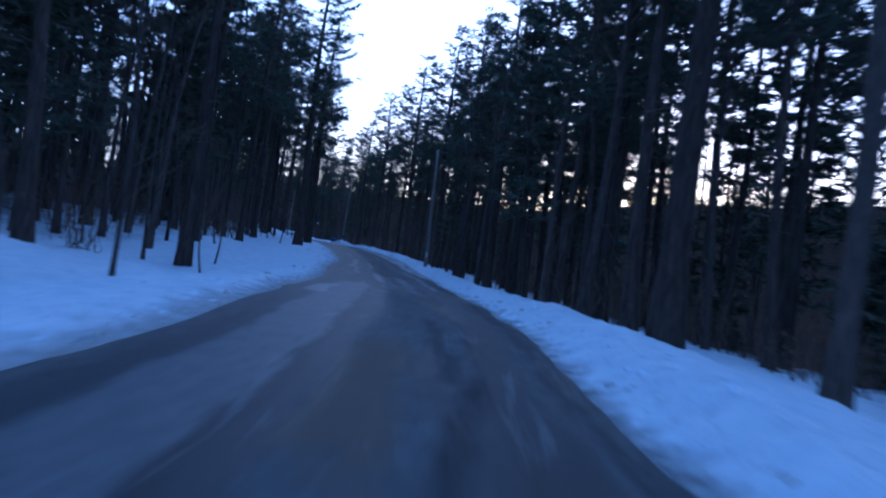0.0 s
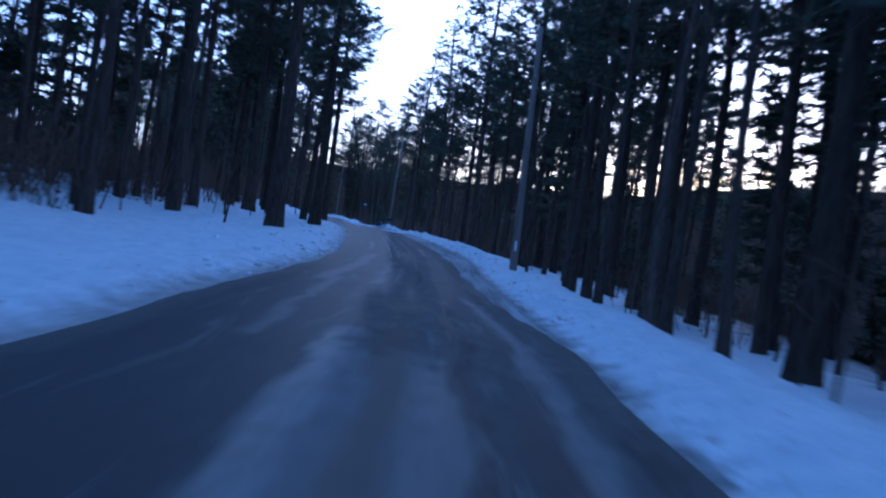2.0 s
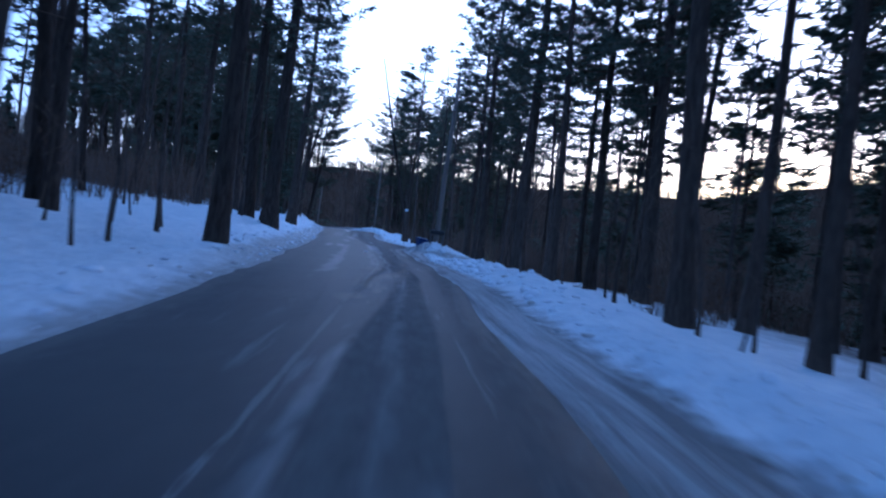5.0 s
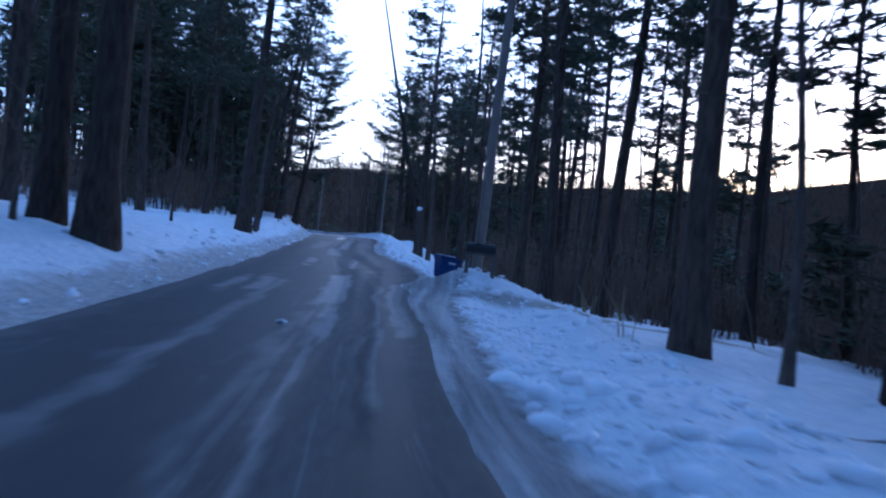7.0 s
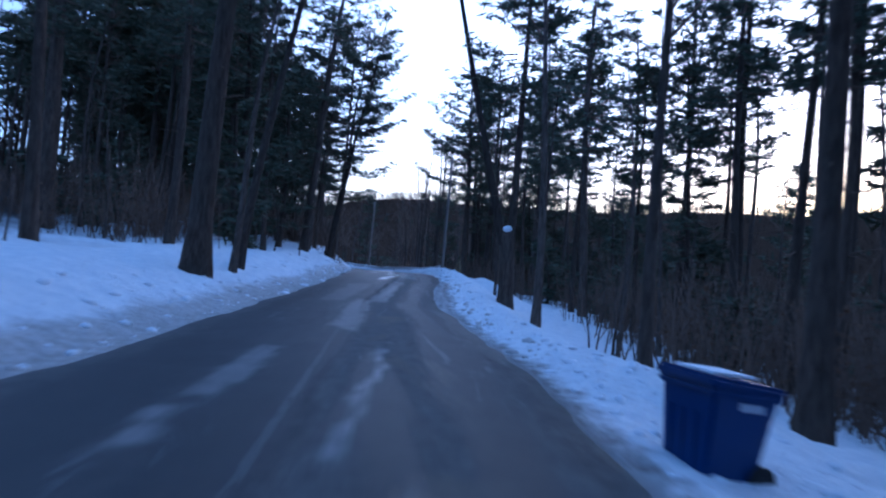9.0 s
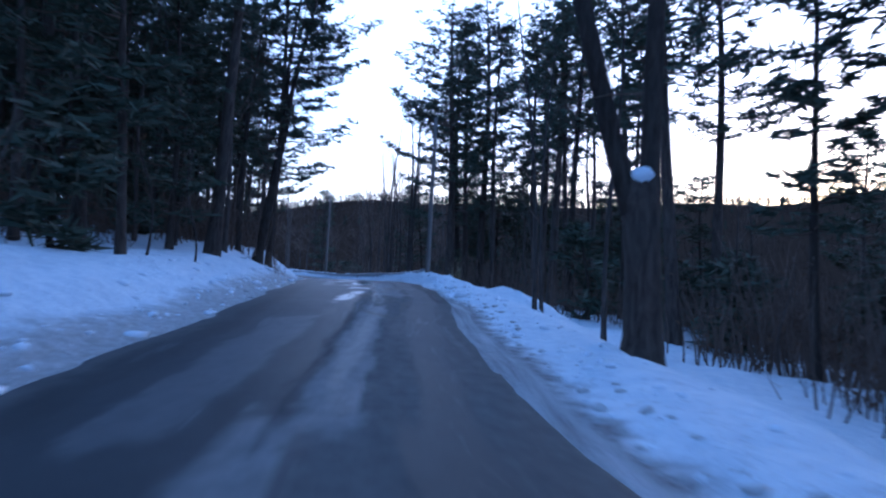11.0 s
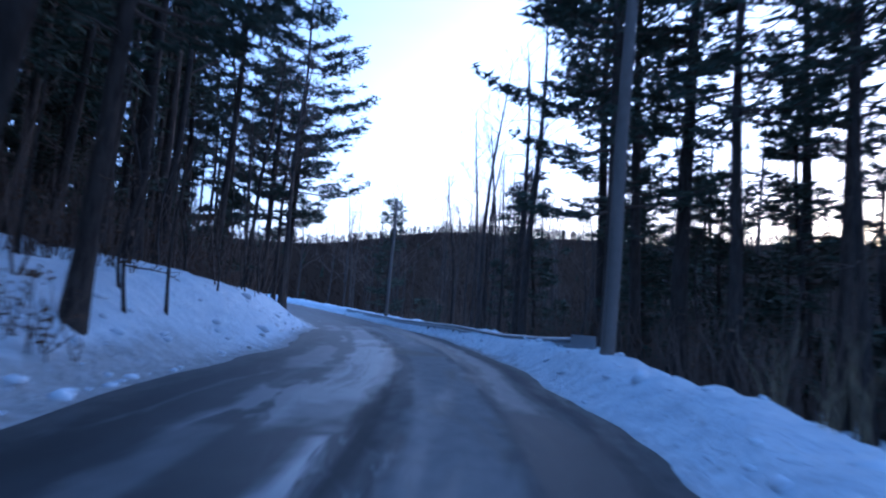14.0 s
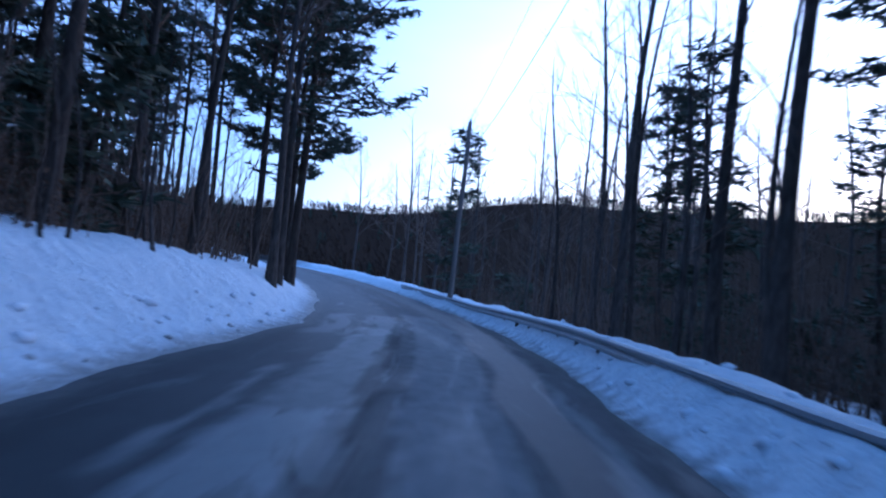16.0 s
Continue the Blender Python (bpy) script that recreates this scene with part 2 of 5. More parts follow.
def bark_material(name, dark, light, scale=1.0):
    m = Mat(name, 0.92, 0, 0.1)
    ob = m.coord("Object", (9 * scale, 9 * scale, 1.6 * scale))
    ridge, blotch = m.noise(ob, 1.0, 5, 0.65, 0.4), m.noise(m.coord("Object"), 0.9, 3)
    col = m.mix(m.ramp(ridge, (0.35, 0.0), (0.65, 1.0)), dark, light)
    info = m.t.nodes.new("ShaderNodeObjectInfo")
    tone = m.ramp(info.outputs["Random"], (0.0, 0.65), (1.0, 1.25))
    col = m.mix(1.0, col, tone, "MULTIPLY")
    m.set("Base Color", m.mix(m.ramp(blotch, (0.4, 0.0), (0.7, 0.4)), col, (0.060, 0.058, 0.048)))
    m.bump(ridge, 0.8, 0.03)
    return m.m


def plain_material(name, a, b, rough=0.6, metal=0.0, scale=8.0, spec=0.35, bump=0.15):
    """Two close tones with grain and a coarser wear."""
    m = Mat(name, rough, metal, spec)
    ob = m.coord("Object")
    n1, n2 = m.noise(ob, scale, 5, 0.6), m.noise(ob, scale * 0.22, 3)
    m.set("Base Color", m.mix(m.math("MULTIPLY_ADD", n1, 0.6, m.math("MULTIPLY", n2, 0.4)), a, b))
    m.set("Roughness", m.ramp(n2, (0.3, max(rough - 0.12, 0.05)), (0.7, min(rough + 0.12, 1.0))))
    m.bump(n1, bump, 0.01)
    return m.m


def needle_material():
    m = Mat("pine_needles", 0.8, 0, 0.08)
    geo = m.t.nodes.new("ShaderNodeNewGeometry")
    m.set("Base Color", m.ramp(geo.outputs["Random Per Island"], (0.0, (0.064, 0.078, 0.054)), (0.6, (0.094, 0.108, 0.074)), (1.0, (0.140, 0.128, 0.086))))
    return m.m


GROUND, ASPHALT = ground_material(), asphalt_material()
PINE_BARK = bark_material("pine_bark", (0.032, 0.024, 0.019), (0.098, 0.074, 0.058))
GREY_BARK = bark_material("grey_bark", (0.042, 0.033, 0.027), (0.125, 0.098, 0.080), 1.4)
TWIG = plain_material("twig_bark", (0.085, 0.060, 0.044), (0.200, 0.145, 0.108), 0.9, scale=3.0, spec=0.05)
NEEDLE = needle_material()
DRY_LEAF = plain_material("withered_leaf", (0.10, 0.060, 0.035), (0.19, 0.12, 0.075), 0.85, scale=2.0, spec=0.05)
FAR_WOOD = plain_material("far_twigs", (0.026, 0.018, 0.013), (0.058, 0.040, 0.029), 0.95, scale=0.4, spec=0.03)
FAR_NEEDLE = plain_material("far_needles", (0.020, 0.030, 0.020), (0.045, 0.055, 0.035), 0.9, scale=0.5, spec=0.03)
POLE_WOOD = plain_material("weathered_pole_wood", (0.13, 0.105, 0.088), (0.26, 0.225, 0.195), 0.85, scale=6)
BLUE_PLASTIC = plain_material("blue_plastic", (0.006, 0.022, 0.10), (0.011, 0.034, 0.14), 0.45, scale=5)
BLACK_RUBBER = plain_material("black_rubber", (0.012, 0.012, 0.013), (0.03, 0.03, 0.03), 0.8)
PALE_LABEL = plain_material("pale_label", (0.35, 0.38, 0.46), (0.50, 0.52, 0.58), 0.6)
DARK_METAL = plain_material("black_painted_metal", (0.010, 0.011, 0.013), (0.024, 0.024, 0.026), 0.45, scale=10)
GALVANISED = plain_material("galvanised_steel", (0.30, 0.31, 0.32), (0.48, 0.49, 0.50), 0.5, 0.75, scale=5)
GREY_POST = plain_material("grey_post_wood", (0.085, 0.075, 0.066), (0.15, 0.135, 0.12), 0.9)
CLEAN_SNOW = plain_material("fresh_snow", (0.76, 0.79, 0.84), (0.86, 0.87, 0.90), 0.75, scale=6, bump=0.4)
DIRTY_SNOW = plain_material("dirty_snow", (0.36, 0.345, 0.33), (0.66, 0.65, 0.64), 0.85, scale=14, bump=0.5)
STRAW = plain_material("dry_straw", (0.26, 0.20, 0.10), (0.40, 0.32, 0.18), 0.85)
WHITE_TAG = plain_material("white_tag", (0.62, 0.64, 0.68), (0.78, 0.79, 0.80), 0.5)
CABLE = plain_material("black_cable", (0.012, 0.012, 0.013), (0.02, 0.02, 0.02), 0.6)

# ---------------------------------------------------------------- the lie of the land
# The road's middle: x, y and the asphalt's height.
MIDDLE = np.array([
    (1.6, -62, 0.85), (0.9, -40, 1.05), (0.0, -20, 1.2),
    (-0.49, -0.01, 0.85), (-0.82, 14.12, 1.14), (-1.97, 28.80, 1.06), (-4.00, 43.18, 1.35),
    (-5.87, 55.94, 1.75), (-12.65, 84.72, 3.16), (-13.80, 88.93, 3.19), (-16.91, 97.89, 3.38),
    (-20.13, 107.05, 3.66), (-29.29, 128.13, 4.21), (-31.00, 132.83, 4.38), (-34.11, 142.01, 4.91),
    (-37.73, 151.04, 5.28), (-41.70, 160.35, 5.46), (-43.89, 164.91, 5.53), (-46.22, 169.36, 5.56),
    (-52.4, 179.7, 5.52), (-59.0, 189.6, 5.5), (-67.0, 199.0, 5.7), (-76.5, 208.5, 6.1), (-88, 218, 6.7), (-101, 226, 7.4), (-117, 233, 8.2), (-135, 238, 9.0)])


def glide(points, step=0.5):
    """A smooth line through points, resampled at even steps."""
    out, n = [], len(points)
    for i in range(n - 1):
        p0, p1, p2, p3 = points[max(i - 1, 0)], points[i], points[i + 1], points[min(i + 2, n - 1)]
        chord = np.linalg.norm(p2 - p1)
        m1, m2 = ((b - a) / np.linalg.norm(b - a) * chord for a, b in ((p0, p2), (p1, p3)))
        for u in np.arange(0, 1, 0.05):
            out.append((2 * u**3 - 3 * u**2 + 1) * p1 + (u**3 - 2 * u**2 + u) * m1 + (3 * u**2 - 2 * u**3) * p2 + (u**3 - u**2) * m2)
    out = np.array(out + [points[-1]])
    run = np.r_[0, np.cumsum(np.linalg.norm(np.diff(out[:, :2], axis=0), axis=1))]
    s = np.arange(0, run[-1], step)
    line = np.stack([np.interp(s, run, out[:, k]) for k in range(3)], 1)
    ker = np.hanning(25) / np.hanning(25).sum()
    soft = np.stack([np.convolve(np.pad(line[:, k], 12, mode="reflect", reflect_type="odd"), ker, "valid") for k in range(3)], 1)
    return s, soft


S, LINE = glide(MIDDLE)
START = S[np.argmin(np.abs(LINE[:, 1] - 0.66))]
S = S - START                                   # along the way, 0 at the first camera
TANG = np.gradient(LINE[:, :2], axis=0)
TANG /= np.linalg.norm(TANG, axis=1)[:, None]
SIDE = np.stack([TANG[:, 1], -TANG[:, 0]], 1)   # to the right


def smooth(a, b, x):
    u = np.clip((np.asarray(x, float) - a) / (b - a), 0, 1)
    return u * u * (3 - 2 * u)


PHASES = {}


def waves(x, y, size, seed):
    """Cheap smooth noise, about -1 to 1."""
    if seed not in PHASES:
        r = np.random.RandomState(seed)
        PHASES[seed] = [(r.uniform(0, 6.28), r.uniform(0, 6.28)) for _ in range(6)]
    out = 0
    for k, (a, p) in enumerate(PHASES[seed]):
        f = (0.6 + 0.35 * k) * 6.28 / size
        out = out + np.sin((x * math.cos(a) + y * math.sin(a)) * f + p + 1.3 * np.sin((x * math.sin(a) - y * math.cos(a)) * f * 0.6 + 2 * p)) / (1 + 0.5 * k)
    return out / 2.6


def road_z(s):
    return np.interp(s, S, LINE[:, 2])


def place(s, d):
    """The place in the plan, s along and d to the right of the road's middle."""
    i = np.clip((np.asarray(s, float) - S[0]) / 0.5, 0, len(S) - 1)
    over = (np.asarray(s, float) - S[0]) / 0.5 - i
    k = np.arange(len(S))
    cx, cy = np.interp(i, k, LINE[:, 0]), np.interp(i, k, LINE[:, 1])
    nx, ny = np.interp(i, k, SIDE[:, 0]), np.interp(i, k, SIDE[:, 1])
    return cx - ny * over * 0.5 + nx * d, cy + nx * over * 0.5 + ny * d


def along_all(x, y):
    """s and d for many places."""
    shape, x, y = x.shape, x.ravel(), y.ravel()
    s, d = np.empty(len(x)), np.empty(len(x))
    for a in range(0, len(x), 4000):
        b = slice(a, a + 4000)
        k = np.argmin((LINE[None, :, 0] - x[b, None]) ** 2 + (LINE[None, :, 1] - y[b, None]) ** 2, 1)
        ox, oy = x[b] - LINE[k, 0], y[b] - LINE[k, 1]
        s[b], d[b] = S[k] + ox * TANG[k, 0] + oy * TANG[k, 1], ox * SIDE[k, 0] + oy * SIDE[k, 1]
    return s.reshape(shape), d.reshape(shape)


def along(x, y):
    """s and d of a place in the plan."""
    k = int(np.argmin((LINE[:, 0] - x) ** 2 + (LINE[:, 1] - y) ** 2))
    o = np.array((x, y)) - LINE[k, :2]
    return S[k] + float(o @ TANG[k]), float(o @ SIDE[k])


LEFT_AT = ((-40, 0, 7, 12, 22, 34, 40, 47, 54, 63, 75, 86, 94, 103, 108, 115, 121, 131, 140, 148, 153, 158, 163, 168, 172, 176, 181, 186, 191, 197, 206, 215),
           (2.6, 2.5, 2.4, 2.55, 2.95, 2.85, 2.9, 2.65, 2.5, 2.45, 2.5, 3.1, 3.7, 3.7, 3.75, 3.5, 3.25, 3.1, 3.15, 3.3, 3.45, 3.3, 3.5, 3.75, 3.5, 3.2, 3.3, 3.5, 3.45, 3.0, 3.1, 2.9))
RIGHT_AT = ((-40, 0, 10, 28, 38, 43, 47, 54, 60, 70, 80, 89, 104, 109, 114, 122, 130, 136, 145, 149, 154, 160, 165, 170, 177, 182, 186, 193, 200, 215),
            (2.8, 2.85, 2.85, 3.05, 3.25, 3.0, 2.5, 2.5, 2.7, 2.5, 2.1, 1.75, 1.7, 2.05, 3.0, 3.15, 2.9, 2.55, 2.5, 2.9, 2.95, 3.05, 3.4, 3.3, 3.3, 3.35, 3.55, 3.8, 3.8, 3.7))
# ploughed slush between the asphalt and the snow on the downhill side: along, width
SLUSH_AT = ((-40, 38, 46, 56, 62, 72, 84, 90, 101, 105, 108, 111, 113.5, 128, 136, 145, 150), (0, 0, 0.65, 0.95, 1.3, 1.3, 0.8, 0.65, 0.7, 1.0, 1.25, 1.0, 0.2, 0.1, 0.6, 0.6, 0))


def edge_left(s):
    return -np.interp(s, *LEFT_AT) + 0.06 * np.sin(s * 0.9)


def edge_right(s):
    return np.interp(s, *RIGHT_AT) + 0.07 * np.sin(s * 0.7)


def slush(s):
    return np.interp(s, *SLUSH_AT)


def lay(s, d, x, y):
    """The ground's height."""
    s, d = np.asarray(s, float), np.asarray(d, float)
    z = road_z(s) - 0.018 * np.minimum(np.abs(d), 4)
    # uphill side
    u = np.maximum(edge_left(s) - d, 0)
    rise = np.interp(s, (0, 25, 40, 60, 85, 105, 132, 155, 165, 176, 192, 225), (-0.5, -0.75, -0.1, -0.15, -0.2, 0.62, 0.50, 0.7, 1.15, 1.45, 1.35, 0.5))
    bank = (0.26 + 0.10 * waves(x, y, 7, 3)) * smooth(0.05, 1.3, u) + (0.085 + 0.05 * smooth(150, 172, s)) * np.maximum(u - 1.0, 0) + rise * smooth(0.6, 4.0 - 0.7 * smooth(160, 180, s), u)
    bank = bank + 0.035 * np.clip(u - 14, 0, 60) + (0.085 * waves(x, y, 2.3, 4) + 0.06 * waves(x, y, 0.9, 18)) * smooth(0.2, 1.5, u) + 0.16 * waves(x, y, 9, 5) * smooth(2, 7, u)
    z = z + np.where(u > 0, bank, 0)
    # downhill side
    wet = np.maximum(d - edge_right(s), 0)
    v = np.maximum(wet - slush(s), 0)
    z = z + np.where(wet > 0, (0.02 + 0.018 * waves(x, y * 0.35, 0.7, 27)) * smooth(0, 0.3, wet), 0)
    drive = smooth(96, 100, s) * (1 - smooth(116, 119, s))
    crest = np.interp(s, (0, 20, 45, 90, 120, 142, 151, 158, 165, 170, 175, 180, 190, 240), (0.36, 0.34, 0.26, 0.26, 0.16, 0.12, 0.12, 0.24, 0.48, 0.66, 0.68, 0.62, 0.71, 0.62))
    berm = (crest + 0.09 * waves(x, y, 5, 6) + 0.11 * waves(x, y, 1.6, 19) * smooth(146, 152, s) * (1 - smooth(170, 176, s))) * smooth(0.1, 1.15, v) * (1 - drive * (1 - smooth(2.3, 3.6, d - 2.3))) - 0.26 * drive * smooth(0.2, 1.5, v)
    drop = np.interp(s, (0, 30, 50, 90, 105, 125, 150, 230), (0.45, 0.5, 0.75, 0.7, 0.15, 1.2, 1.45, 1.3))
    fall = drop * smooth(1.5, 5.0, v) + 0.10 * np.maximum(v - 3, 0) + 0.16 * np.maximum(v - 20, 0)
    fall = np.where(fall > 8, 8 + 8 * np.tanh((fall - 8) / 8), fall)
    z = z + np.where(v > 0, berm - fall + (0.07 * waves(x, y, 1.9, 7) + 0.05 * waves(x, y, 0.8, 17)) * smooth(0.2, 1.5, v) + 0.14 * waves(x, y, 8, 8) * smooth(3, 8, v), 0)
    z = z + 0.80 * np.exp(-(((x + 16.1) / 1.6) ** 2 + ((y - 107.9) / 1.1) ** 2))
    z = z + 1.15 * np.exp(-(((x + 30.9 + 0.6 * (y - 153.6)) / 1.5) ** 2 + ((y - 153.4) / 2.6) ** 2))
    # the hills round about
    r = np.hypot(x + 20, y - 110)
    return z + smooth(170, 420, r) * (61 + 5 * smooth(0, 120, x - 0.05 * (y - 110)) + 14 * smooth(80, 180, x) + 5 * waves(x, y, 260, 9)) * (0.72 + 0.28 * smooth(-170, -60, x + 0.25 * (y - 110)))


def ground_at(x, y):
    s, d = along(x, y)
    return float(lay(s, d, x, y))


def mesh_of(name, verts, faces, material, uv=None, flat=False):
    me = bpy.data.meshes.new(name)
    me.from_pydata([tuple(v) for v in verts] if not isinstance(verts, np.ndarray) else verts.tolist(), [], faces)
    me.materials.append(material)
    if uv is not None:
        layer = me.uv_layers.new(name="UVMap")
        loops = np.empty(len(me.loops), np.int32)
        me.loops.foreach_get("vertex_index", loops)
        layer.data.foreach_set("uv", np.asarray(uv, np.float32)[loops].ravel())
    if not flat:
        me.polygons.foreach_set("use_smooth", np.ones(len(me.polygons), bool))
    me.update()
    return me


def grid_faces(rows, cols):
    k = np.arange(rows * cols).reshape(rows, cols)
    return np.stack([k[:-1, :-1], k[:-1, 1:], k[1:, 1:], k[1:, :-1]], -1).reshape(-1, 4).tolist()


# ---------------------------------------------------------------- ground and road
near = np.r_[np.arange(-12, -6, 0.5), np.arange(-6, 7.0, 0.22), np.arange(7.0, 16, 0.6)]
out = np.r_[16 * 1.16 ** np.arange(0, 28)]
DS = np.r_[-out[::-1] * 0.78, near, out]
ahead = S[-1] + 6 * 1.22 ** np.arange(0, 25)
SS = np.r_[S[0] - 6 * 1.25 ** np.arange(24, -1, -1), S, ahead]
gs, gd = np.meshgrid(SS, DS, indexing="ij")
base = radians(18)
k = np.clip((gs - S[0]) / 0.5, 0, len(S) - 1)
over = gs - S[0] - k * 0.5
idx = np.arange(len(S))
cx, cy, nx, ny = (np.interp(k, idx, q) for q in (LINE[:, 0], LINE[:, 1], SIDE[:, 0], SIDE[:, 1]))
turned = smooth(6, 45, np.abs(gd)) * (gs < S[-1]) * (gs > S[0]) + ((gs >= S[-1]) | (gs <= S[0]))
cx, cy = cx - math.sin(base) * over, cy + math.cos(base) * over
nx, ny = nx * (1 - turned) + math.cos(base) * turned, ny * (1 - turned) + math.sin(base) * turned
gx, gy = cx + nx * gd, cy + ny * gd
gs, gd = along_all(gx, gy)
gz = lay(gs, gd, gx, gy)
inside = np.minimum(gd - edge_left(gs), edge_right(gs) - gd)
gz = gz - 0.07 * smooth(0.0, 0.28, inside)
ground = new("ground", mesh_of("ground", np.stack([gx, gy, gz], -1).reshape(-1, 3), grid_faces(*gx.shape), GROUND, np.stack([np.where(gd < 0, -3 + gd - edge_left(gs), 3 + gd - edge_right(gs) - slush(gs)) + np.sign(gd) * np.maximum(gs - 250, 0), gs], -1).reshape(-1, 2)))
tagged(ground, "bluish snow over the verges, leaf litter under the woods", "ground", kind="structure")

# worn places and a painted sheen: across from, to; along from, to; how strong; drift to the right per metre
SANDY = (
    (0, 0.78, 3.6, 8.4, 0.85, 0), (0.4, 0.8, 24, 39, 0.6, 0),)
PALE = (
    (-2.45, -1.75, 17.6, 23.0, 0.75, 0), (-2, -0.65, 2, 27, 0.36, 0), (-1.15, -0.95, -4, 4, 0.36, 0), (-0.1, 1.25, 23.5, 36, 0.4, 0), (-1.08, -0.88, 25.5, 29, 0.5, 0), (-0.3, 0.2, 30.5, 37.4, 0.65, 0),
    (-1.35, -1.1, 36, 45, 0.4, 0), (2.1, 2.4, 28, 44, 0.5, 0), (-1.85, -1.35, 44, 56.5, 0.43, 0.03), (-0.25, 0.02, 44.5, 53, 0.4, 0), (0.38, 0.5, 45, 51, 0.45, 0),
    (0.18, 0.36, 57, 76, 0.5, 0), (-1.32, -1.05, 60.5, 67, 0.43, 0), (1.78, 1.98, 60.5, 65, 0.5, 0), (1, 1.14, 50, 84, 0.3, 0), (0.26, 0.44, 86, 106, 0.6, -0.02),
    (-0.38, -0.22, 88, 102, 0.35, 0), (-1.55, -1.2, 84, 95, 0.43, 0), (-0.28, 0.4, 103, 110.5, 0.75, 0), (0, 0.42, 99, 102.5, 0.8, 0),
    (-2.25, -1.98, 104.6, 108.6, 0.6, 0), (-1.72, -1.42, 105.2, 108.8, 0.6, 0), (-1.4, -1.18, 95, 108, 0.43, 0), (1.5, 1.75, 96, 108, 0.5, 0), (2.1, 2.7, 100, 109, 0.6, 0),
    (0.38, 0.52, 114.4, 121.5, 0.8, 0.055), (-1.28, -0.98, 114.2, 116, 0.61, 0), (-1.22, -0.82, 116.8, 120.3, 0.54, 0), (-0.35, 0.3, 124, 134, 0.5, 0),
    (0.2, 0.9, 133, 146, 0.5, 0), (-1.6, -0.7, 133, 143, 0.25, 0), (0.36, 0.46, 144, 150, 0.75, 0), (0.62, 0.72, 147, 150, 0.6, 0), (0.45, 1.5, 150, 205, 0.45, 0),
    # the last of this row is the climb's wet sheen, put into the colour
    (-1.7, -1.2, 158, 164, 0.36, 0), (-1.9, -1.15, 170.6, 178.5, 0.5, -0.07), (-1.45, -1.28, 181.5, 187.2, 0.54, 0), (-1, -0.15, 164, 197, 0.5, 0),
    (1.75, 2.15, 166, 190, 0.45, 0.03),)
TARRY = (
    (2.5, 3.1, 148, 212, 0.85, 0), (2.6, 3.1, -6, 34, 0.8, 0), (2.62, 3.1, 110, 130, 0.5, 0), (-3.1, -2.75, 126, 170, 0.5, 0), (0.8, 1.05, 2, 7, 0.9, 0.16), (1.25, 1.5, 6.6, 12, 0.7, -0.06), (1.72, 1.9, -4, 13, 0.85, 0), (-0.7, -0.45, 2, 22, 0.8, 0), (1.3, 1.5, 29, 41, 0.75, 0),
    (-0.05, 0.1, 24, 30, 0.6, 0), (-0.7, -0.45, 38, 58, 0.7, 0), (1.05, 1.2, 46, 58, 0.5, 0), (-2.75, -2.2, 40, 60, 0.6, 0), (1.35, 1.6, 84, 104, 0.6, 0),
    (-0.08, 0.06, 110, 124, 0.5, 0), (-0.1, 0.08, 133, 144, 0.8, 0), (-0.58, -0.42, 133, 143, 0.6, 0), (-2.8, -2.1, 128, 205, 0.75, 0), (-0.12, 0.16, 150, 200, 0.85, 0),
    (2.3, 2.45, 160, 186, 0.6, 0.03), (0.3, 0.42, 150, 166, 0.4, 0),)
# frozen patches, whitened in the colour for the sky they mirror
ICY = ((-0.85, -0.45, 147.6, 152.4, 1, 0.12), (-0.5, 0.3, 154.4, 155.6, 0.8, 0), (-0.4, 0.35, 159.5, 163, 1, 0), (-1.05, -0.1, 157.8, 160.4, 0.5, 0.25),
       (-1.05, 0.05, 166, 184, 0.35, 0), (-1.6, -0.9, 163, 168, 0.5, 0), (-2.4, 0.2, 194, 203, 0.22, 0))


def worn(marks, s, d, soft):
    """How far the marks cover each place of the road, 0 to 1."""
    out = np.zeros(s.shape)
    d, s0_ = d + 0.10 * waves(d * 2.0, s, 2.2, 33) + 0.05 * waves(d * 3.0, s, 0.8, 34), s
    s = s + 0.9 * waves(d, s * 0.6, 0.9, 35)
    for d0, d1, s0, s1, k, drift in marks:
        a = d - drift * (s0_ - s0)
        out = np.maximum(out, k * smooth(d0 - soft, d0 + soft, a) * (1 - smooth(d1 - soft, d1 + soft, a)) * smooth(s0 - 0.4, s0 + 0.4, s) * (1 - smooth(s1 - 0.4, s1 + 0.4, s)))
    return out


rs = np.r_[S[0]:-12:2.0, -12:207:0.2, 207:S[-1]:1.0]
rd = np.linspace(-1, 1, 61)
qs = np.repeat(rs[:, None], len(rd), 1)
qd = np.where(rd < 0, -edge_left(qs) * rd, edge_right(qs) * rd) * 1.05
qx, qy = place(qs, qd)
qz = road_z(qs) - 0.018 * np.abs(qd) + 0.012 * waves(qx, qy, 3.5, 11)
qz[:, 0] -= 0.05
qz[:, -1] -= 0.05
qn = np.where(qd < 0, -qd / edge_left(qs), qd / edge_right(qs)) * 3
road = new("road", mesh_of("road", np.stack([qx, qy, qz], -1).reshape(-1, 3), grid_faces(*qx.shape), ASPHALT, np.stack([qn, qs], -1).reshape(-1, 2)))
for name, marks, soft in (("sandy", SANDY, 0.10), ("pale", PALE, 0.07), ("tarry", TARRY, 0.06), ("icy", ICY, 0.10)):
    road.data.attributes.new(name, "FLOAT", "POINT").data.foreach_set("value", worn(marks, qs, qn, soft).astype(np.float32).ravel())
tagged(road, "narrow grey asphalt road with wet streaks and salt stains", "road", kind="structure")

# ---------------------------------------------------------------- trees


